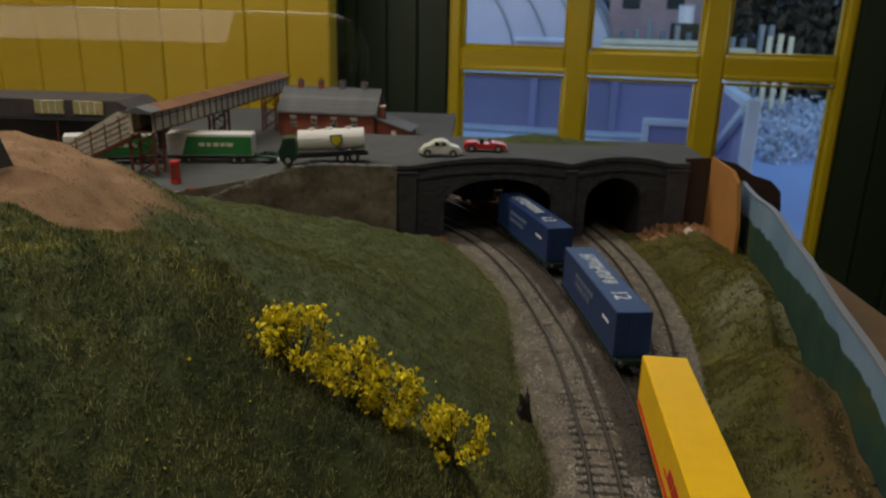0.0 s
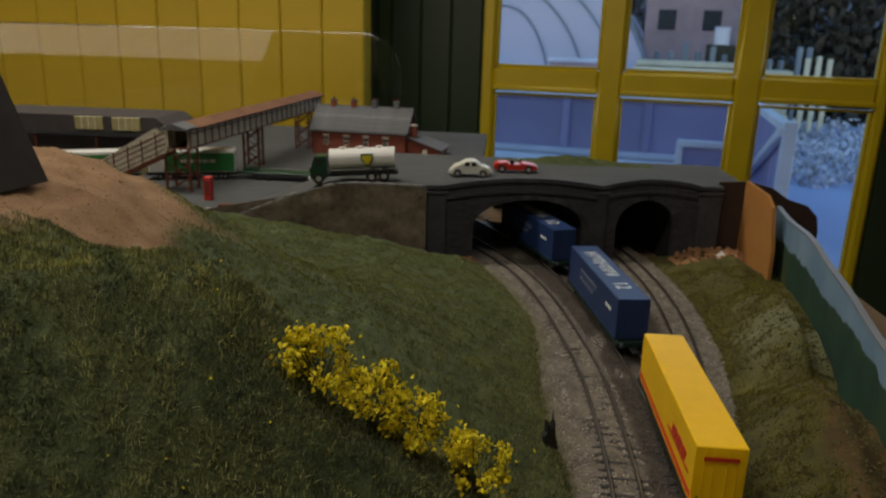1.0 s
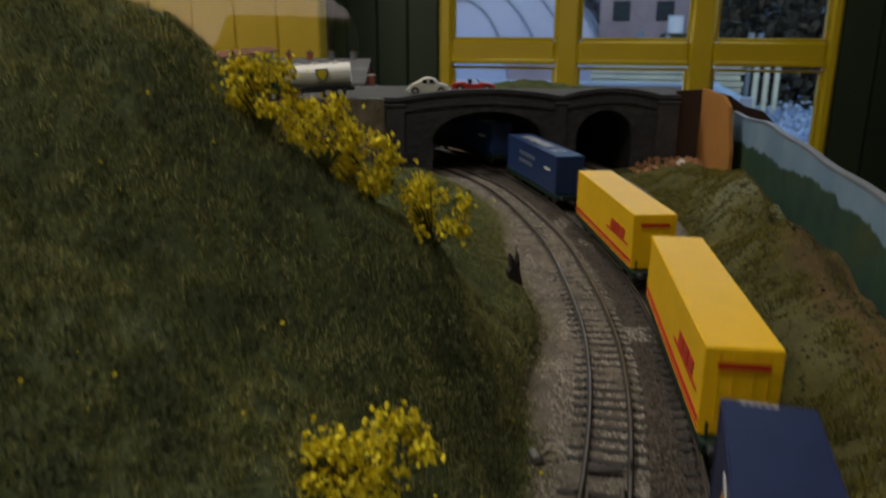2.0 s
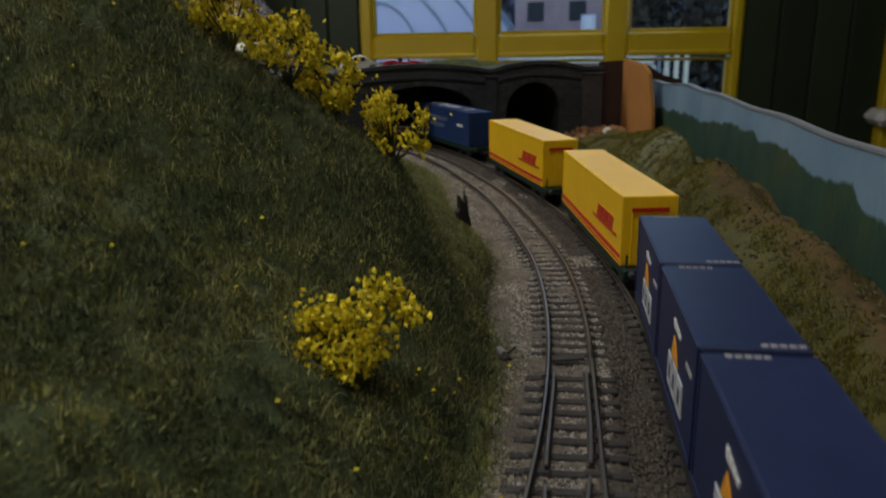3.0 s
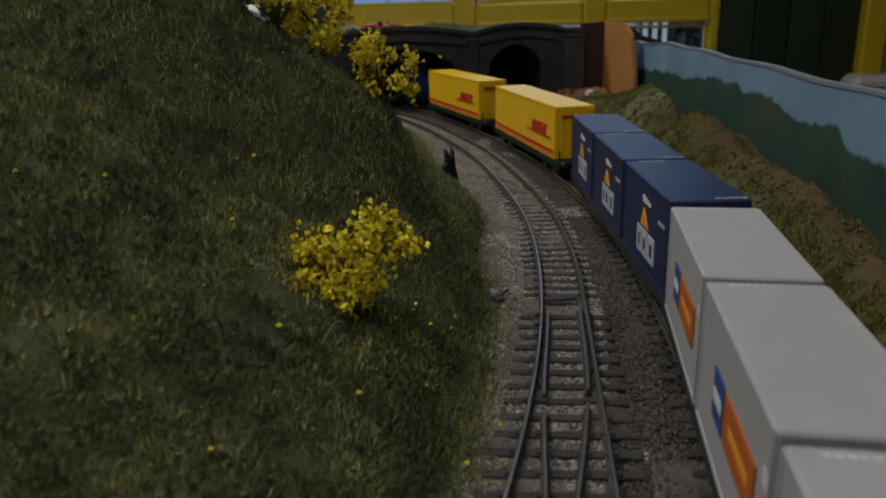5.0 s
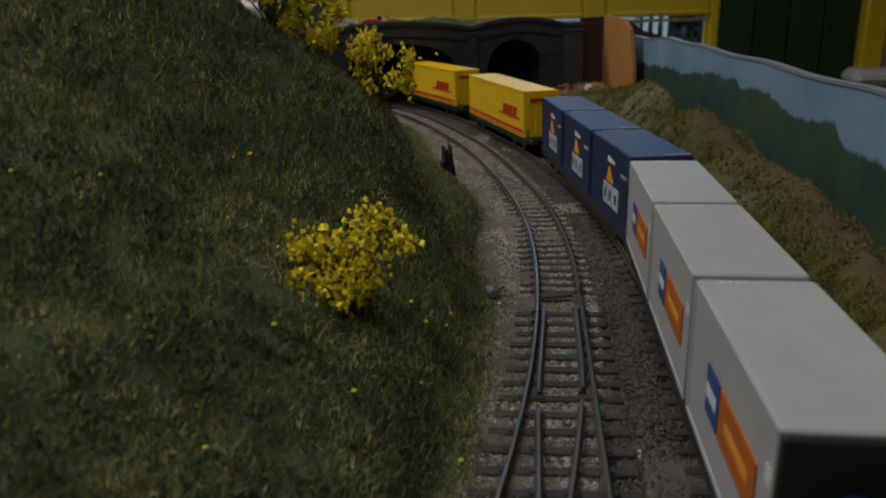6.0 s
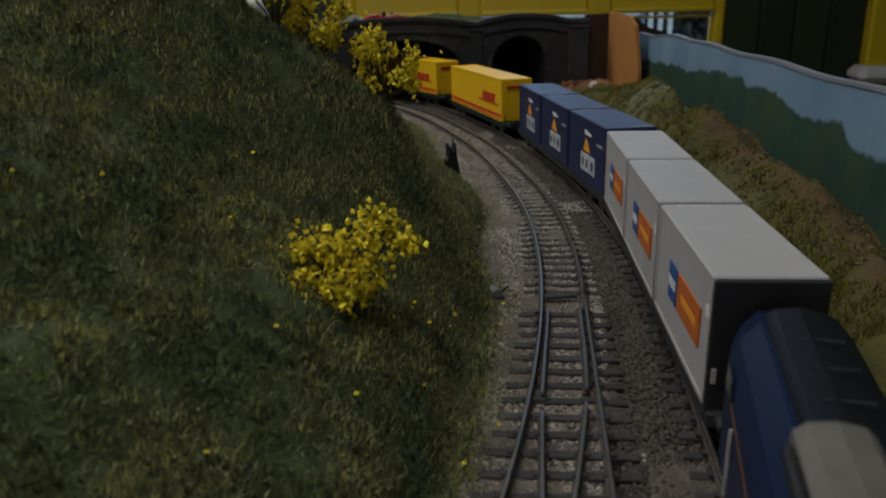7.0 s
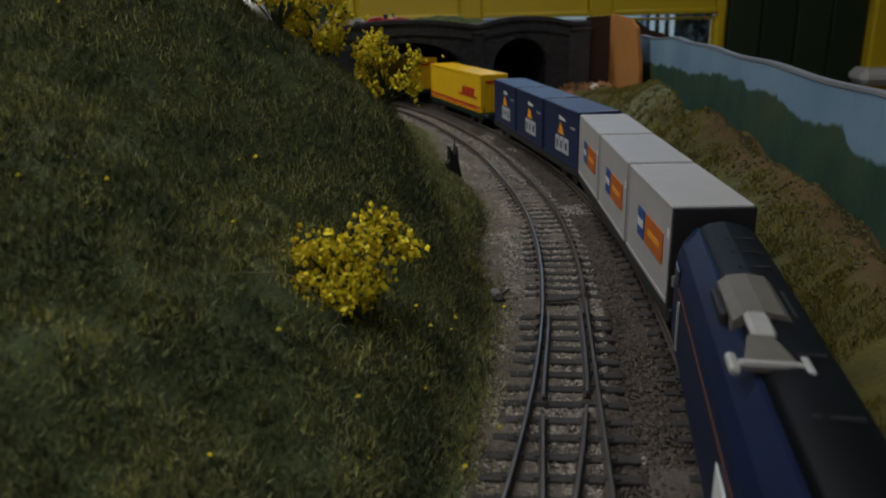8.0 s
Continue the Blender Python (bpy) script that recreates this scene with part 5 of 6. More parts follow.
def footbridge():
    b = thing("covered_footbridge", pose(0, 0, 0), "covered cream footbridge with rusty roof on red lattice legs", "footbridge")
    p0, p1 = Vector((-0.397, 1.14, 0.084)), Vector((-0.322, 1.62, 0.096))
    d = p1 - p0
    yaw = math.degrees(math.atan2(d.y, d.x)) - 90
    L = d.length
    m = Matrix.Translation(p0) @ Matrix.Rotation(radians(yaw), 4, "Z") @ Matrix.Rotation(math.asin(d.z / L), 4, "X")
    for x in (-0.016, 0.016):
        side = part("side_panel", Shape().box((x, L / 2, 0.006), (0.002, L, 0.026), 0.0003), M["cream"], b, m=m)
        for i in range(25):
            part("panel_post", Shape().box((x * 1.09, 0.004 + (L - 0.008) * i / 24, 0.006), (0.0014, 0.0018, 0.026)), M["rust"], side)
        for z in (-0.006, 0.014):
            part("panel_rail", Shape().box((x * 1.09, L / 2, z), (0.0013, L, 0.0014)), M["rust"], side)
    part("walkway", Shape().box((0, L / 2, -0.007), (0.032, L, 0.002)), M["rust"], b, m=m)
    part("roof", Shape().prism([(-0.021, 0.019), (0.021, 0.019), (0.021, 0.021), (0.0, 0.029), (-0.021, 0.021)], -0.006, L + 0.006), M["rustroof"], b, m=m)

    def lattice(x, y, top, w=0.026, dd=0.022):
        for sx in (-1, 1):
            for sy in (-1, 1):
                part("leg", Shape().box((x + sx * w / 2, y + sy * dd / 2, (top + 0.016) / 2), (0.0032, 0.0032, top - 0.016)), M["rust"], b)
        n = 3
        for k in range(n):
            z0, z1 = 0.018 + (top - 0.02) * k / n, 0.018 + (top - 0.02) * (k + 1) / n
            for sy in (-1, 1):
                for s in (-1, 1):
                    part("brace", Shape().tube((x - s * w / 2, y + sy * dd / 2, z0), (x + s * w / 2, y + sy * dd / 2, z1), 0.0009, 6), M["rust"], b)

    lattice(-0.397, 1.150, 0.078, 0.034, 0.03)
    lattice(-0.362, 1.36, 0.082)
    lattice(-0.330, 1.57, 0.088)
    # covered stair down from the near end
    for y in (-0.016, 0.016):
        st = part("stair_side", Shape().prism([(-0.100, -0.062), (0.004, -0.012), (0.004, 0.022), (-0.012, 0.022), (-0.100, -0.030)], y - 0.001, y + 0.001), M["cream"], b, m=Matrix.Translation(p0) @ pose(-0.014, 0.0, 0))
        part("stringer", Shape().prism([(-0.102, -0.067), (0.004, -0.016), (0.004, -0.010), (-0.102, -0.061)], y - 0.0016, y + 0.0016), M["rust"], st)
        for k in range(4):
            part("stair_rail", Shape().prism([(-0.099, -0.056 + 0.008 * k), (0.003, -0.006 + 0.0075 * k), (0.003, -0.0047 + 0.0075 * k), (-0.099, -0.0547 + 0.008 * k)], y * 1.1 - 0.0006, y * 1.1 + 0.0006), M["rust"], st)
        for i in range(5):
            x = -0.094 + 0.021 * i
            part("stair_post", Shape().box((x, y * 1.07, -0.044 + (x + 0.1) * 0.48), (0.0016, 0.0012, 0.034)), M["rust"], st)
    for i in range(11):
        part("step", Shape().box((-0.016 - 0.0088 * i, 0, -0.010 - 0.0046 * i), (0.0088, 0.030, 0.0014)), M["cream"], b, m=Matrix.Translation(p0) @ pose(-0.008, 0, 0))
    part("stair_roof", Shape().prism([(-0.018, 0.021), (0.022, 0.021), (0.022, 0.023), (0.002, 0.030), (-0.018, 0.023)], -0.020, 0.020), M["slate"], b, m=Matrix.Translation(p0) @ pose(0, 0, 0, 0, 0, 0))


M["felt"] = mat("brown_black_felt", (0.065, 0.055, 0.052), 0.85, second=(0.045, 0.037, 0.036), scale=90)


def canopy():
    c = thing("station_canopy", pose(-0.578, 1.305, 0.0115), "dark station roof with two ochre skylights on posts", "building")
    part("roof", Shape().prism([(-0.21, 0.068), (0.135, 0.068), (0.135, 0.071), (0.10, 0.094), (-0.19, 0.094), (-0.21, 0.071)], -0.06, 0.05), M["felt"], c)
    for x in (-0.005, 0.055):
        w = part("skylight", Shape().box((0, 0, 0), (0.045, 0.003, 0.020), 0.0006), M["skylight"], c, m=pose(x, -0.062, 0.083, 0, 0, 0))
        for k in (-1, 0, 1):
            part("glazing_bar", Shape().box((k * 0.011, -0.002, 0), (0.0012, 0.001, 0.020)), M["cream"], w)
    part("valance", Shape().box((-0.037, -0.062, 0.066), (0.345, 0.002, 0.006)), M["dark"], c)
    for x in (-0.19, -0.10, 0.0, 0.12):
        part("canopy_post", Shape().box((x, -0.055, 0.033), (0.003, 0.003, 0.066)), M["rust"], c)
    part("back_wall", Shape().box((-0.037, 0.045, 0.034), (0.34, 0.004, 0.068)), M["felt"], c)
    part("gable_screen", Shape().prism([(0.070, 0.0), (0.112, 0.028), (0.122, 0.050), (0.110, 0.052), (0.066, 0.022)], -0.064, -0.062), M["skylight"], c)


YARD_R = 0.50
YARD = []


def line_pose(s):
    """Place on the train's line behind the portal: a tight curve under the road, then the climb into the yard and the curve along it."""
    h0 = radians(112.5)
    s0, r = 0.4615, 0.4075
    long = r * radians(67.5)
    u = s - s0
    if u < long:
        h = h0 + u / r
        x = 0.0940 + r * (math.sin(h) - math.sin(h0))
        y = 1.0016 + r * (math.cos(h0) - math.cos(h))
    else:
        v = u - long
        a = min(v, 0.218) / YARD_R
        w = max(0.0, v - 0.218)
        h = math.pi + a
        x = -0.2825 - YARD_R * math.sin(a) - w * math.cos(a)
        y = 1.2532 - YARD_R * (1 - math.cos(a)) - w * math.sin(a)
    return x, y, 0.016 * smooth(s, 0.44, 0.68), math.degrees(h) - 180


def yard_pose(s):
    x, y, z, turn = line_pose(s)
    return pose(x, y, z, 0, 0, turn)


def curtain_wagon(s, label):
    w = thing("green_van", yard_pose(s), label, "railway wagon", group="goods train in the yard")
    body = part("wagon_body", Shape().box((0, 0, 0.029), (0.128, 0.031, 0.034), 0.001), M["tank"], w)
    part("side_sheet", Shape().prism([(-0.042, 0.0135), (0.0625, 0.0135), (0.0625, 0.0415), (-0.033, 0.0415), (-0.037, 0.030)], -0.0162, -0.0154), M["wagongreen"], body, "green printed side curtain")
    for i, n in enumerate((0.009, 0.006, 0.008, 0.007, 0.009)):
        part("lettering_bar", Shape().box((-0.012 + 0.0105 * i, -0.0165, 0.0295), (n, 0.0004, 0.0052)), M["cream"], body)
    part("end_square", Shape().box((-0.050, -0.0158, 0.030), (0.012, 0.0006, 0.013)), M["cream"], body)
    part("end_door", Shape().box((0.0644, 0, 0.029), (0.0006, 0.026, 0.029), 0.0002), M["tank"], body)
    part("underframe", Shape().box((0, 0, 0.0095), (0.134, 0.024, 0.005), 0.001), M["black"], w)
    wheels(w, [(x, y, 0.0045) for x in (-0.048, -0.034, 0.034, 0.048) for y in (-0.009, 0.009)], 0.0045, 0.003)
    YARD.append((w, s))


def flat_wagon():
    f = thing("flat_wagon", yard_pose(0.848), "low dark green flat wagon coupled behind the green van", "railway wagon", group="goods train in the yard")
    part("flat_deck", Shape().box((0, 0, 0.0105), (0.160, 0.029, 0.0045), 0.0006), M["cab"], f)
    part("pale_edge", Shape().box((0.012, 0.0145, 0.0135), (0.104, 0.0012, 0.0016), 0.0003), M["kerb"], f)
    part("side_sill", Shape().box((0, -0.0142, 0.0075), (0.100, 0.0014, 0.0060), 0.0003), M["black"], f)
    part("flat_frame", Shape().box((0, 0, 0.006), (0.120, 0.016, 0.005)), M["black"], f)
    rnd = random.Random(9)
    load = Shape()
    for _ in range(60):
        c = Vector((rnd.uniform(-0.076, -0.050), rnd.uniform(-0.010, 0.010), 0.0127))
        load.box((c.x, c.y, c.z + rnd.uniform(0.0005, 0.0035)), (rnd.uniform(0.001, 0.003), rnd.uniform(0.001, 0.003), rnd.uniform(0.001, 0.003)))
    tagged(part("dark_load", load, M["cab"], f), kind="stuff")
    wheels(f, [(x, y, 0.0045) for x in (-0.048, -0.034, 0.034, 0.048) for y in (-0.009, 0.009)], 0.0045, 0.003)
    YARD.append((f, 0.848))


def phone_box():
    p = thing("telephone_box", pose(-0.338, 1.095, 0.016), "small red telephone box standing in the station yard", "telephone box")
    part("box_body", Shape().box((0, 0, 0.0145), (0.0105, 0.0105, 0.029), 0.0006), M["phone"], p)
    part("box_roof", Shape().box((0, 0, 0.0305), (0.0115, 0.0115, 0.003), 0.001), M["phone"], p)
    for i in range(4):
        part("glazing", Shape().box((0, -0.0054, 0.009 + 0.0052 * i), (0.007, 0.0004, 0.0040)), M["rust"], p)
    s = thing("yard_barrow", pose(-0.300, 1.055, 0.016, 0, 0, 12), "small red and white barrow lying in the yard", "barrow")
    part("barrow_bed", Shape().box((0, 0, 0.003), (0.020, 0.008, 0.003), 0.0006), M["rust"], s)
    part("barrow_board", Shape().box((-0.010, -0.010, 0.0008), (0.028, 0.004, 0.0014), 0.0003), M["tank"], s)


def cottage():
    """White hut with a steep dark roof at the edge of the hill top, its gable to the camera's side."""
    x, y = -0.2105, 0.456
    z = hill_z(-0.195, 0.436) - 0.004
    h = thing("hilltop_cottage", pose(x, y, z, 0, 0, -11), "white model cottage with steep dark grey roof on the hilltop", "building")
    part("wall", Shape().prism([(-0.027, -0.004), (0.027, -0.004), (0.001, 0.064), (-0.001, 0.064)], -0.024, 0.024), M["tank"], h)
    for sx in (-1, 1):
        r = [(0, 0.073), (sx * 0.0315, -0.005), (sx * 0.0290, -0.005), (0, 0.0685)]
        part("roof", Shape().prism(r if sx < 0 else list(reversed(r)), -0.031, 0.030), M["felt"], h)
        part("bargeboard", Shape().prism(r if sx < 0 else list(reversed(r)), -0.0325, -0.0312), M["slate"], h)
    part("gable_window", Shape().box((0.004, -0.0243, 0.022), (0.010, 0.0008, 0.012), 0.0003), M["carglass"], h)


# ---- plants ----
def broom(x, y, rx, ry, rz, n, seed, label, lobes=((0, 0, 0, 1.0),)):
    """A flowering broom bush: forked twigs and many small petals in uneven tufts."""
    rnd = random.Random(seed)
    z = hill_z(x, y)
    b = thing("broom_bush", pose(x, y, z - 0.001), label, "bush", group="yellow broom bushes")
    tw, fl, gr = Shape(), Shape(), Shape()
    tufts = []
    for _ in range(max(12, n // 44)):
        a, r, el = rnd.uniform(0, 6.283), rnd.uniform(0.35, 1.0) ** 0.5, rnd.uniform(-0.7, 1.0)
        flat = math.sqrt(max(0.0, 1 - el * el))
        lx, ly, lz, ls = rnd.choice(lobes)
        tufts.append(Vector((lx + ls * rx * r * flat * math.cos(a), ly + ls * ry * r * flat * math.sin(a), lz + rz * (0.52 + 0.48 * ls * el * r))))
    for c in tufts:
        zz = hill_z(x + c.x, y + c.y) - z
        c.z = max(c.z, zz + 0.003)
        k = Vector((c.x * 0.3, c.y * 0.3, c.z * 0.4))
        tw.tube((0, 0, 0), k, 0.00045, 4, 0.0003)
        tw.tube(k, c, 0.0003, 4, 0.0002)
        for i in range(n // len(tufts)):
            o = Vector((rnd.gauss(0, 1), rnd.gauss(0, 1), rnd.gauss(0, 0.9)))
            p = c + o * 0.0019
            if rnd.random() < 0.04:
                p = c + o * 0.0042
            q = Euler((rnd.uniform(0, 6.3), rnd.uniform(0, 6.3), rnd.uniform(0, 6.3))).to_matrix().to_4x4()
            s = rnd.uniform(0.0007, 0.0015)
            target = fl if rnd.random() < 0.93 else gr
            target.add([(-s, 0, 0), (0, -0.8 * s, 0.3 * s), (s, 0, 0), (0, 0.8 * s, 0.3 * s), (0, 0, -0.4 * s)], [(0, 1, 3), (1, 2, 3), (0, 4, 1), (1, 4, 2), (2, 4, 3), (3, 4, 0)], Matrix.Translation(p) @ q)
            if i % 9 == 0:
                tw.tube(c, p, 0.0002, 3)
    tagged(part("branchwork", tw, M["twig"], b), kind="stuff")
    tagged(part("blossom", fl, M["petal"], b), "bright yellow blossom", kind="stuff")
    if gr.v:
        tagged(part("leaves", gr, M["twig"], b), kind="stuff")
    return b


def plants():
    broom(0.0375, 0.275, 0.020, 0.014, 0.029, 1750, 31, "single yellow flowering broom bush on the grass slope",
          ((0.0066, 0.003, 0.004, 0.56), (-0.0062, -0.001, -0.001, 0.56), (-0.002, -0.005, -0.006, 0.5)))
    broom(-0.006, 0.367, 0.013, 0.010, 0.029, 1000, 32, "yellow broom bush at the upper end of the row")
    broom(0.013, 0.371, 0.013, 0.010, 0.029, 950, 33, "yellow broom bush in the middle of the row")
    broom(0.0285, 0.376, 0.012, 0.010, 0.029, 950, 34, "yellow broom bush in the middle of the row")
    broom(0.0520, 0.379, 0.013, 0.010, 0.027, 1050, 35, "yellow broom bush at the lower end of the row")
    for i, (x, y, dx, dy, h) in enumerate(((0.030, 0.262, -0.022, -0.010, 0.004), (0.036, 0.260, -0.006, -0.014, 0.003), (-0.062, 0.225, 0.026, 0.006, 0.003))):
        st = thing("dry_stem", pose(x, y, hill_z(x, y)), "thin pale dry stem lying on the grass", "stem", group="dry stems")
        line = Shape()
        pts = [(dx * k / 6, dy * k / 6 + 0.002 * math.sin(k * 0.6), hill_z(x + dx * k / 6, y + dy * k / 6) - hill_z(x, y) + 0.002 + h * math.sin(math.pi * k / 6)) for k in range(7)]
        for px, py, pz in pts:
            line.v += [(px - 0.0002, py, pz), (px + 0.0002, py + 0.0001, pz), (px, py + 0.0001, pz + 0.0003)]
        for k in range(6):
            line.f += [(3 * k + i, 3 * k + (i + 1) % 3, 3 * k + 3 + (i + 1) % 3, 3 * k + 3 + i) for i in range(3)]
        line.f += [(0, 2, 1), (18, 19, 20)]
        part("stalk", line, M["dryblade"], st)
    # fallen petals in the grass

    def fallen(r):
        y = r.uniform(0.16, 0.42)
        x = hill_foot(y) + 0.008 - 0.17 * r.random()
        return x, y, hill_z(x, y) + 0.0026

    scatter("fallen_petals", 80, 45, fallen, (0.0003, 0.0009), M["petal"], "single fallen yellow petals scattered on the grass", "petals")
    s = thing("black_stump", pose(0.0955, 0.523, max(-0.003, hill_z(0.0955, 0.523)) - 0.001, 0, -8, 20), "small ragged black stump beside the track", "stump")
    part("stump_body", Shape().prism([(-0.0035, 0), (0.0038, 0), (0.0030, 0.010), (0.0036, 0.019), (0.0010, 0.014), (-0.0012, 0.020), (-0.0022, 0.012), (-0.0042, 0.010)], -0.0022, 0.0022), M["black"], s)
    part("stump_splinter", Shape().tube((0.002, 0.001, 0.012), (0.004, 0.001, 0.024), 0.0009, 5, 0.0002), M["black"], s)
    lv = thing("point_lever", pose(0.0915, 0.350, -0.004, 0, 0, 10), "small brown and grey point lever beside the turnout", "lever")
    part("lever_base", Shape().box((0, 0, 0.0012), (0.007, 0.005, 0.0024), 0.0006), M["sleeper"], lv)
    part("lever_weight", Shape().tube((0, -0.003, 0.004), (0, 0.003, 0.004), 0.0016, 10), M["kerb"], lv)
    part("lever_arm", Shape().tube((0.002, 0, 0.003), (0.006, 0.001, 0.005), 0.0005, 6), M["dark"], lv)


# ---- the train ----
TOP = 0.0462


def bogie(parent, y, gauge=0.0085):
    b = part("bogie", Shape().box((0, y, 0.0062), (0.021, 0.026, 0.004), 0.0006), M["dark"], parent)
    for dy in (-0.0105, 0.0105):
        for x in (-gauge, gauge):
            part("wheel", Shape().tube((x - 0.0013, y + dy, 0.0056), (x + 0.0013, y + dy, 0.0056), 0.0056, 16), M["wheel"], b)
        part("axle", Shape().tube((-0.011, y + dy, 0.0056), (0.011, y + dy, 0.0056), 0.0009, 6), M["wheel"], b)


def wagon(label, length, frame_mat):
    """Low container flat: side beams, deck, bogies and buffers."""
    w = thing("container_wagon", pose(0, 0, 0), label, "container wagon", group="wagons of the train")
    part("deck", Shape().box((0, 0, 0.0102), (0.024, length, 0.0022), 0.0004), frame_mat, w)
    for x in (-0.0122, 0.0122):
        part("side_beam", Shape().box((x, 0, 0.0088), (0.0016, length * 0.98, 0.0042), 0.0004), frame_mat, w)
    for s in (-1, 1):
        part("headstock", Shape().box((0, s * length / 2, 0.0090), (0.026, 0.002, 0.0044), 0.0005), frame_mat, w)
        for x in (-0.0095, 0.0095):
            part("buffer", Shape().tube((x, s * length / 2, 0.0092), (x, s * (length / 2 + 0.0055), 0.0092), 0.0017, 10), M["dark"], w)
        part("handrail", Shape().tube((-0.011, s * (length / 2 - 0.002), 0.011), (-0.011, s * (length / 2 - 0.002), 0.018), 0.0006, 6), frame_mat, w)
        part("coupling", Shape().box((0, s * (length / 2 + 0.005), 0.0062), (0.005, 0.012, 0.0015), 0.0003), M["black"], w)
        bogie(w, s * (length / 2 - 0.026))
    return w


def container(w, y, length, paint, width=0.0262, ribs=True):
    """A box with corner posts, rails, ribbed sides and door bars."""
    z0, z1 = 0.0116, TOP
    c = part("container", Shape().box((0, y, (z0 + z1) / 2), (width, length, z1 - z0), 0.0005), paint, w)
    if ribs:
        for x in (-width / 2 - 0.0001, width / 2 + 0.0001):
            part("side_ribs", Shape().box((x, y, z1 - 0.0008), (0.0005, length - 0.001, 0.0012), 0.0001).box((x, y, z0 + 0.0008), (0.0005, length - 0.001, 0.0014), 0.0001)
                 .box((x, y - length / 2 + 0.0009, (z0 + z1) / 2), (0.0005, 0.0014, z1 - z0 - 0.001), 0.0001).box((x, y + length / 2 - 0.0009, (z0 + z1) / 2), (0.0005, 0.0014, z1 - z0 - 0.001), 0.0001), paint, c)
    for s in (-1, 1):
        e = y + s * (length / 2 + 0.0002)
        bar = Shape().tube((0, 0, z0 + 0.002), (0, 0, z1 - 0.002), 0.00035, 6).mesh("door_bar")
        for x in (-0.0085, -0.0035, 0.0035, 0.0085):
            part("door_bar", bar, paint, c, m=pose(x, e, 0))
    return c


def side_print(c, name, y0, y1, z0, z1, material, slant=0.0, width=0.0262, layer=0):
    x = -width / 2 - 0.0004 - 0.00012 * layer
    s = Shape().add([(x, y0, z0), (x, y1, z0), (x, y1 + slant, z1), (x, y0 + slant, z1), (x + 0.0004, y0, z0), (x + 0.0004, y1, z0), (x + 0.0004, y1 + slant, z1), (x + 0.0004, y0 + slant, z1)],
                    [(0, 3, 2, 1), (4, 5, 6, 7), (0, 1, 5, 4), (1, 2, 6, 5), (2, 3, 7, 6), (3, 0, 4, 7)])
    part(name, s, material, c)


def roof_print(c, name, x0, x1, y0, y1, material):
    part(name, Shape().box(((x0 + x1) / 2, (y0 + y1) / 2, TOP + 0.0001), (x1 - x0, y1 - y0, 0.0003)), material, c)


def blue_wagon(label):
    w = wagon(label, 0.163, M["green_deck"])
    c = container(w, 0, 0.1545, M["stob"])
    # name on the roof as plain strokes, with the number behind it
    for i, (a, b) in enumerate(((0.046, 0.055), (0.035, 0.043), (0.024, 0.032), (0.012, 0.0215), (0.001, 0.0095), (-0.008, -0.0015), (-0.0175, -0.011))):
        edge = -0.0065 if i in (0, 3) else -0.0048
        roof_print(c, "lettering_bar", edge, 0.0065, b - 0.0026, b, M["faded"])
        roof_print(c, "lettering_bar", edge * (0.2 if i % 2 else 1.0), 0.0065, a, a + 0.0022, M["faded"])
        roof_print(c, "lettering_bar", 0.0036 if i % 3 else -0.0010, 0.0065 if i % 3 else 0.0012, a + 0.0022, b - 0.0026, M["faded"])
    part("number_print", word("12", 0.0185), M["whitep"], c, m=pose(-0.0005, -0.0435, TOP + 0.0002, 0, 0, -90))
    for k, (z, n) in enumerate(((0.032, 6), (0.0245, 5))):
        for i in range(n):
            side_print(c, "lettering_bar", 0.035 - 0.009 * i - 0.006, 0.035 - 0.009 * i, z, z + 0.0042, M["worn"])
    for i in range(4):
        side_print(c, "small_lettering_bar", -0.045 - 0.004 * i - 0.003, -0.045 - 0.004 * i, 0.030, 0.0325, M["whitep"])
    return w


def yellow_wagon(label):
    w = wagon(label, 0.161, M["green_deck"])
    c = container(w, 0, 0.1515, M["yellow"])
    side_print(c, "red_stripe", -0.0745, 0.0745, 0.0150, 0.0172, M["red"])
    side_print(c, "red_stripe", -0.0745, 0.0745, 0.0128, 0.0136, M["red"])
    for a, b, z0, z1 in ((-0.034, -0.024, 0.0245, 0.0325), (-0.045, -0.036, 0.0245, 0.0325), (-0.056, -0.047, 0.0245, 0.0325)):
        side_print(c, "lettering_bar", a, b, z0, z1, M["red"], -0.003)
    side_print(c, "emblem_bar", -0.066, -0.015, 0.0240, 0.0252, M["red"], 0, layer=1)
    e = -0.1515 / 2 - 0.0008
    part("end_bar", Shape().box((0.0, e, 0.0395), (0.018, 0.0004, 0.0022)), M["red"], c)
    return w


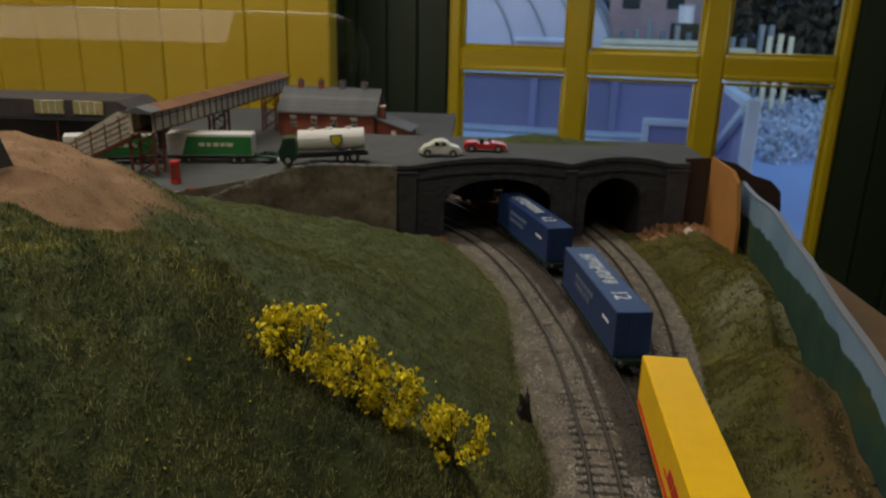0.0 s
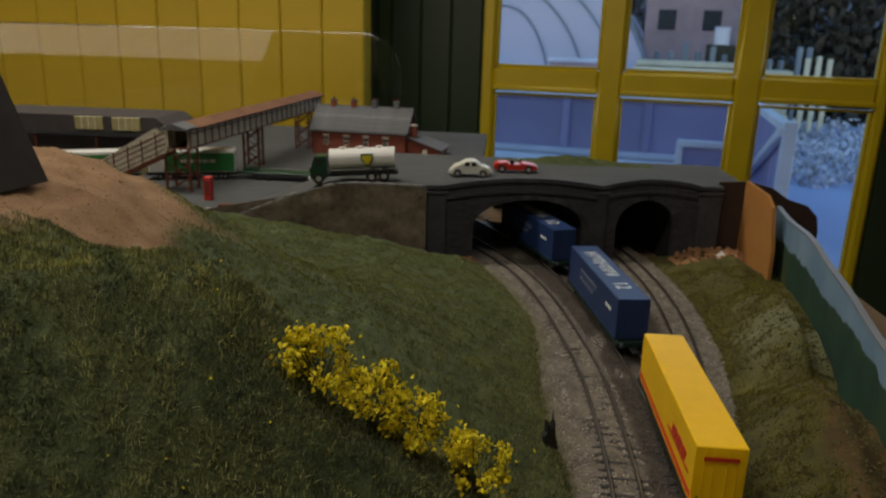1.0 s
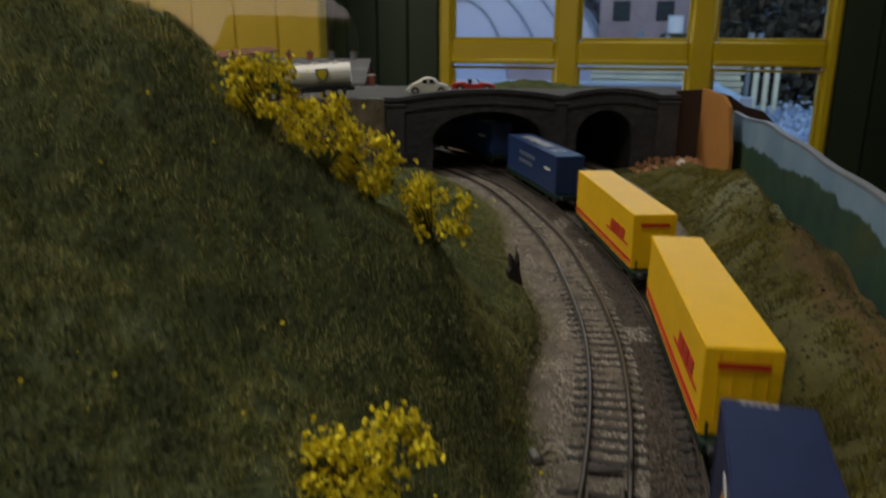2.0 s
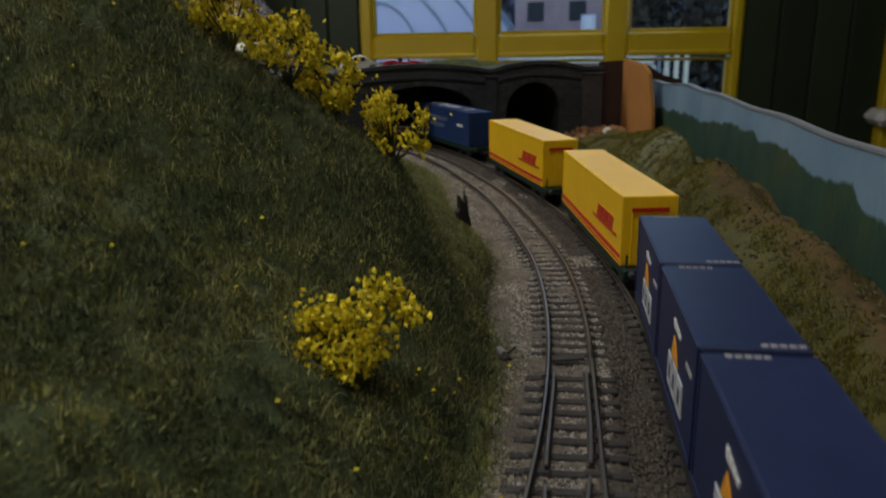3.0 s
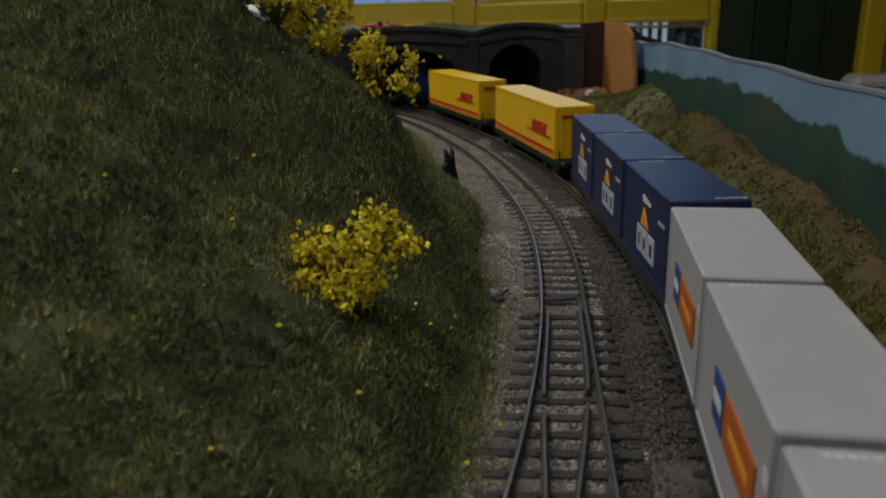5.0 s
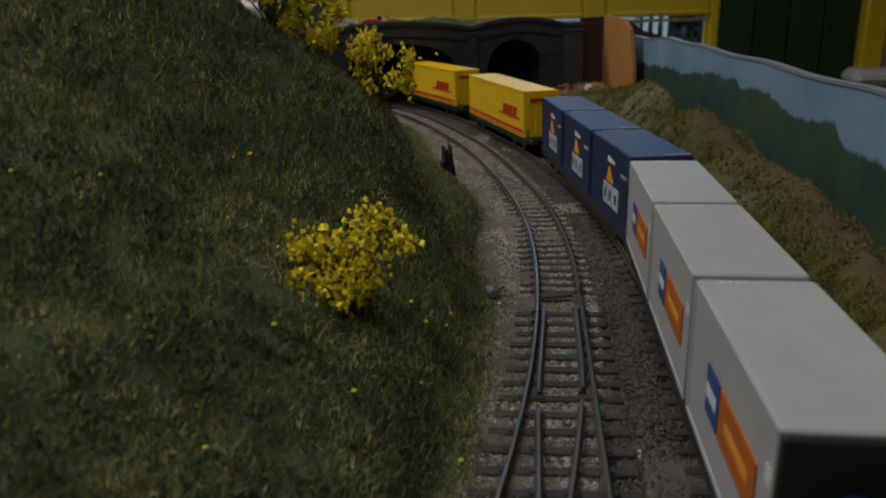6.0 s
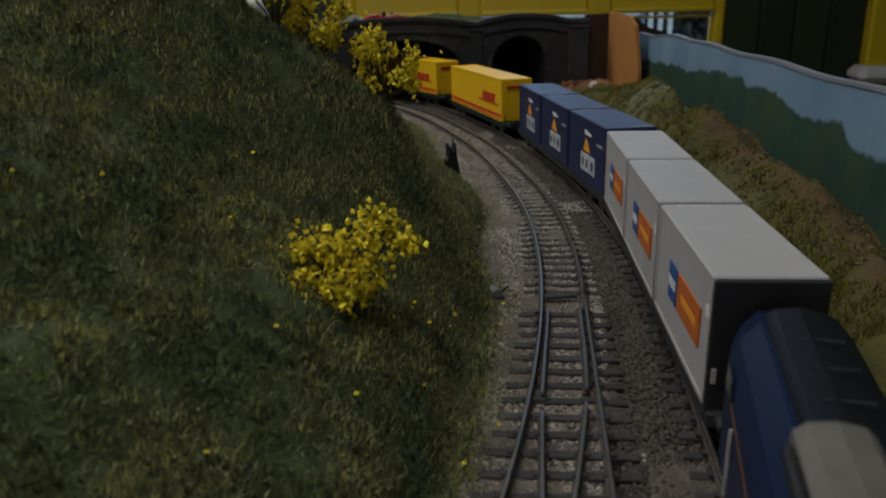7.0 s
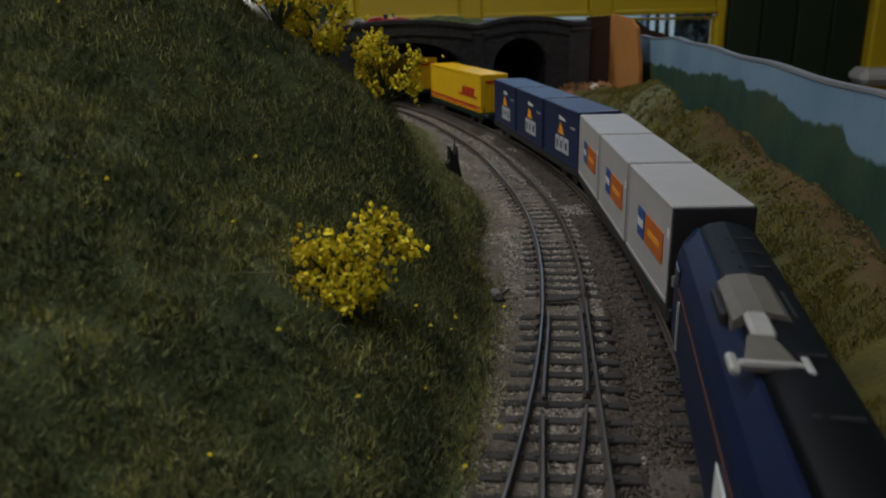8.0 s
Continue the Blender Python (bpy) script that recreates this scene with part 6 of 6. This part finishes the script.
def navy_wagon(label):
    w = wagon(label, 0.2176, M["dark"])
    # black plates added between the containers to stand for the gaps' shade
    for y in (-0.0358, 0.0358):
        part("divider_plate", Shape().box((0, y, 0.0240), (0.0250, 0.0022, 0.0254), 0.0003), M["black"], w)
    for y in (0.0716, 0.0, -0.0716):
        c = container(w, y, 0.0688, M["navy"])
        # white company letters as plain strokes under an amber flag
        for a, b in ((0.0045, 0.0110), (-0.0040, 0.0030), (-0.0140, -0.0056)):
            side_print(c, "lettering_bar", y + a - 0.0035, y + b - 0.0035, 0.0172, 0.0270, M["faded"], 0.0006)
        for a, b in ((0.0062, 0.0086), (-0.0018, 0.0008), (-0.0115, -0.0082)):
            side_print(c, "lettering_gap", y + a - 0.0035, y + b - 0.0035, 0.0198, 0.0244, M["navy"], layer=1)
        x = -0.0262 / 2 - 0.0005
        part("flag", Shape().add([(x, y + 0.003, 0.0285), (x, y - 0.0085, 0.0285), (x, y - 0.0045, 0.0330), (x, y - 0.001, 0.0355), (x + 0.0003, y + 0.003, 0.0285), (x + 0.0003, y - 0.0085, 0.0285), (x + 0.0003, y - 0.0045, 0.0330), (x + 0.0003, y - 0.001, 0.0355)],
                                [(0, 1, 2, 3), (7, 6, 5, 4), (0, 4, 5, 1), (1, 5, 6, 2), (2, 6, 7, 3), (3, 7, 4, 0)]), M["amber"], c)
        for k in range(4):
            side_print(c, "small_lettering_bar", y + 0.0015 - 0.003 * k - 0.002, y + 0.0015 - 0.003 * k, 0.0375, 0.0400 - 0.0004 * k, M["whitep"])
        for k in range(3):
            side_print(c, "small_lettering_bar", y - 0.0205 - 0.003 * k - 0.002, y - 0.0205 - 0.003 * k, 0.0345, 0.0358, M["grey"])
        for k in range(5):
            roof_print(c, "roof_code_bar", -0.008 + 0.0022 * k, -0.0064 + 0.0022 * k, y + 0.0315, y + 0.0328, M["grey"])
            roof_print(c, "roof_code_bar", 0.002 + 0.0022 * k, 0.0036 + 0.0022 * k, y - 0.0328, y - 0.0315, M["grey"])
    return w


def grey_wagon(label):
    w = wagon(label, 0.210, M["dark"])
    # added black plates darken the joints as shade would
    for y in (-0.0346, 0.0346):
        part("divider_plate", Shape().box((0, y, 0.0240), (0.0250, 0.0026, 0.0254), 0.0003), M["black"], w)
    for y in (0.0692, 0.0, -0.0692):
        c = container(w, y, 0.0660, M["grey"])
        side_print(c, "blue_panel", y + 0.0025, y + 0.0130, 0.0232, 0.0343, M["bluep"], layer=1)
        for k in range(3):
            side_print(c, "lettering_bar", y + 0.0040 + 0.003 * k, y + 0.0062 + 0.003 * k, 0.0272, 0.0302, M["whitep"], layer=2)
        side_print(c, "orange_panel", y - 0.0245, y + 0.0012, 0.0232, 0.0343, M["orange"], layer=1)
        side_print(c, "faint_lettering", y - 0.021, y - 0.004, 0.0275, 0.0298, M["amber"], layer=2)
        for k in range(3):
            side_print(c, "small_lettering_bar", y - 0.0295 - 0.0012 * k, y - 0.0290 - 0.0012 * k, 0.0345, 0.0375, M["whitep"])
        for k in range(6):
            roof_print(c, "roof_code_bar", -0.0085 + 0.0017 * k, -0.0073 + 0.0017 * k, y + 0.0300, y + 0.0306, M["whitep"])
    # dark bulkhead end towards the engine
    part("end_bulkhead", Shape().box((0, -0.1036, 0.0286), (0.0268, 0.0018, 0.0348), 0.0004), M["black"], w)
    for x in (-0.012, 0.012):
        part("bulkhead_catch", Shape().box((x, -0.1049, 0.021), (0.0012, 0.0008, 0.004), 0.0002), M["silver"], w)
    return w


def engine():
    """Diesel engine: straight blue sides, canted shoulders, dark roof with a grey hatch and pale fittings."""
    e = thing("diesel_locomotive", pose(0, 0, 0), "dark blue model diesel locomotive with black roof", "locomotive")
    L = 0.236
    half = [(0.0132, 0.0105), (0.0134, 0.0300), (0.0130, 0.0345), (0.0114, 0.0390), (0.0076, 0.0436)]
    prof = half + [(-x, z) for x, z in reversed(half)]
    s = Shape()
    n = len(prof)
    secs = [(-L / 2, 0.88, 0.93), (-L / 2 + 0.012, 1, 1), (L / 2 - 0.012, 1, 1), (L / 2, 0.88, 0.93)]
    for y, k, h in secs:
        s.v += [(x * k, y, 0.0105 + (z - 0.0105) * h) for x, z in prof]
    for j in range(3):
        s.f += [(j * n + i, (j + 1) * n + i, (j + 1) * n + (i + 1) % n, j * n + (i + 1) % n) for i in range(n)]
    s.f += [tuple(range(n)), tuple(range(4 * n - 1, 3 * n - 1, -1))]
    body = part("body", s, M["loco"], e)
    top = [(-0.0066, 0.0438), (-0.0045, 0.0452), (0, 0.0461), (0.0045, 0.0454), (0.0080, 0.0437), (0.0117, 0.0394), (0.0117, 0.0382), (0.0074, 0.0430), (0, 0.0436)]
    top = list(reversed(top))
    part("roof", Shape().prism([(x, z) for x, z in reversed(top)], -L / 2 + 0.006, L / 2 - 0.008), M["locoroof"], body, smooth=True)
    for k in range(9):
        part("roof_seam", Shape().box((0.002, -0.095 + 0.023 * k if k < 6 else 0.07 + 0.012 * (k - 6), 0.0456), (0.008, 0.0006, 0.0008)), M["dark"], body)
    # cooler hatch and horn fittings
    c = -0.0022
    hatch = [(-0.0064, 0.0425), (0.0064, 0.0425), (0.0062, 0.0452), (0.0042, 0.0470), (0, 0.0476), (-0.0042, 0.0470), (-0.0062, 0.0452)]
    h = part("roof_hatch", Shape().prism(hatch, 0.036, 0.060, pose(c, 0, 0)), M["hatch"], body, smooth=False)
    for x in (-0.0074, 0.0074):
        part("hatch_vent", Shape().box((c + x, 0.048, 0.0438), (0.0016, 0.016, 0.0030), 0.0005), M["black"], h)
    c, k = -0.0050, 0.0060
    part("exhaust_collar", Shape().box((c + 0.001, 0.0255 + k, 0.0464), (0.0050, 0.0110, 0.0022), 0.0008), M["silver"], body)
    part("exhaust_plate", Shape().add([(c - 0.0024, 0.020 + k, 0.0468), (c + 0.0024, 0.020 + k, 0.0468), (c + 0.0050, 0.008 + k, 0.0463), (c - 0.0050, 0.008 + k, 0.0463), (c - 0.0024, 0.020 + k, 0.0450), (c + 0.0024, 0.020 + k, 0.0450), (c + 0.0050, 0.008 + k, 0.0445), (c - 0.0050, 0.008 + k, 0.0445)],
                                    [(0, 3, 2, 1), (4, 5, 6, 7), (0, 1, 5, 4), (1, 2, 6, 5), (2, 3, 7, 6), (3, 0, 4, 7)]), M["hatch"], body)
    part("cross_bar", Shape().box((c, 0.0088 + k, 0.0458), (0.0118, 0.0018, 0.0013), 0.0004), M["silver"], body)
    for x in (-0.0066, 0.0066):
        part("horn_bracket", Shape().box((0, 0, 0), (0.0021, 0.0070, 0.0018), 0.0005), M["silver"], body, m=pose(c + x, 0.0095 + k, 0.0452, 0, 14 if x < 0 else -14, 0))
    for x in (-1, 1):
        part("orange_line", Shape().box((x * 0.01345, 0, 0.0300), (0.0003, L - 0.026, 0.0005)), M["trim"], body)
        for y in (0.098, -0.098):
            w = part("cab_window", Shape().box((x * 0.01345, y, 0.0325), (0.0005, 0.009, 0.0055), 0.0002), M["carglass"], body)
        part("door_handrail", Shape().tube((x * 0.0140, 0.085, 0.014), (x * 0.0140, 0.085, 0.029), 0.0004, 6), M["silver"], body)
        part("door_handrail", Shape().tube((x * 0.0140, 0.0, 0.014), (x * 0.0140, 0.0, 0.026), 0.0004, 6), M["silver"], body)
        part("pale_side_panel", Shape().box((x * 0.01350, -0.012, 0.0220), (0.0004, 0.045, 0.0085)), M["whitep"], body)
    part("end_window", Shape().box((0, L / 2 + 0.0002, 0.0345), (0.018, 0.0008, 0.0065), 0.0003), M["carglass"], body)
    part("fuel_tank", Shape().box((0, 0, 0.0072), (0.022, 0.06, 0.006), 0.001), M["black"], e)
    for y in (-0.075, 0.075):
        bogie(e, y)
    for s_ in (-1, 1):
        for x in (-0.0095, 0.0095):
            part("buffer", Shape().tube((x, s_ * L / 2 * 0.97, 0.0115), (x, s_ * (L / 2 + 0.005), 0.0115), 0.0019, 10), M["dark"], e)
    return e


TRAIN = []


def train():
    TRAIN.append((blue_wagon("dark blue container wagon inside the tunnel"), 0.585, 0.055))
    TRAIN.append((blue_wagon("blue container wagon with white lettering, leading into the tunnel"), 0.357, 0.055))
    TRAIN.append((blue_wagon("blue container wagon with white number on the roof"), 0.1405, 0.055))
    TRAIN.append((yellow_wagon("yellow container wagon with red stripes behind the blue wagons"), -0.0840, 0.055))
    TRAIN.append((yellow_wagon("yellow container wagon with red stripes coupled to navy containers"), -0.2865, 0.055))
    TRAIN.append((navy_wagon("long flat wagon with three navy blue containers"), -0.510, 0.085))
    TRAIN.append((grey_wagon("long flat wagon with three pale grey containers"), -0.7275, 0.083))
    TRAIN.append((engine(), -0.958, 0.118))


RUN = ((0.0, 0.0), (0.5, 0.040), (1.0, 0.079), (1.5, 0.117), (2.0, 0.155), (2.5, 0.192), (3.0, 0.228), (3.5, 0.263), (4.0, 0.297), (4.5, 0.331), (5.0, 0.366), (5.5, 0.401), (6.0, 0.437), (6.5, 0.472), (7.0, 0.508), (7.5, 0.543), (8.0, 0.577))


def motions():
    """The whole train is drawn through the tunnel and on along the yard, behind the hill."""
    for ob, s0 in YARD:
        walk(ob, [(t, yard_pose(s0 + d)) for t, d in RUN])
    for ob, s0, b in TRAIN:
        rows = []
        for t, d in RUN:
            s = s0 + d
            if s > 0.4615:
                x, y, z, turn = line_pose(s)
                rows.append((t, pose(x, y, z, 0, 0, turn + 90)))
            else:
                p = train_point(s, -b * b / (2 * TRAIN_R) * 0.7)
                fore = train_point(s + 0.7 * b) - train_point(s - 0.7 * b)
                rows.append((t, pose(p.x, p.y, 0.0, 0, 0, math.degrees(math.atan2(fore.y, fore.x)) - 90)))
        walk(ob, rows)


room()
window()
doorway()
outdoors()
acrylic_screen()
terrain()
painted_board()
portal()
road()
tanker()
saloon()
roadster()
station_house()
footbridge()
canopy()
curtain_wagon(0.998, "white box wagon with green curtain side in the yard")
curtain_wagon(1.1425, "white-roofed box wagon with green curtain side below the canopy")
flat_wagon()
phone_box()
cottage()
plants()
train()
grass()
loose_stones()
tracks()
motions()
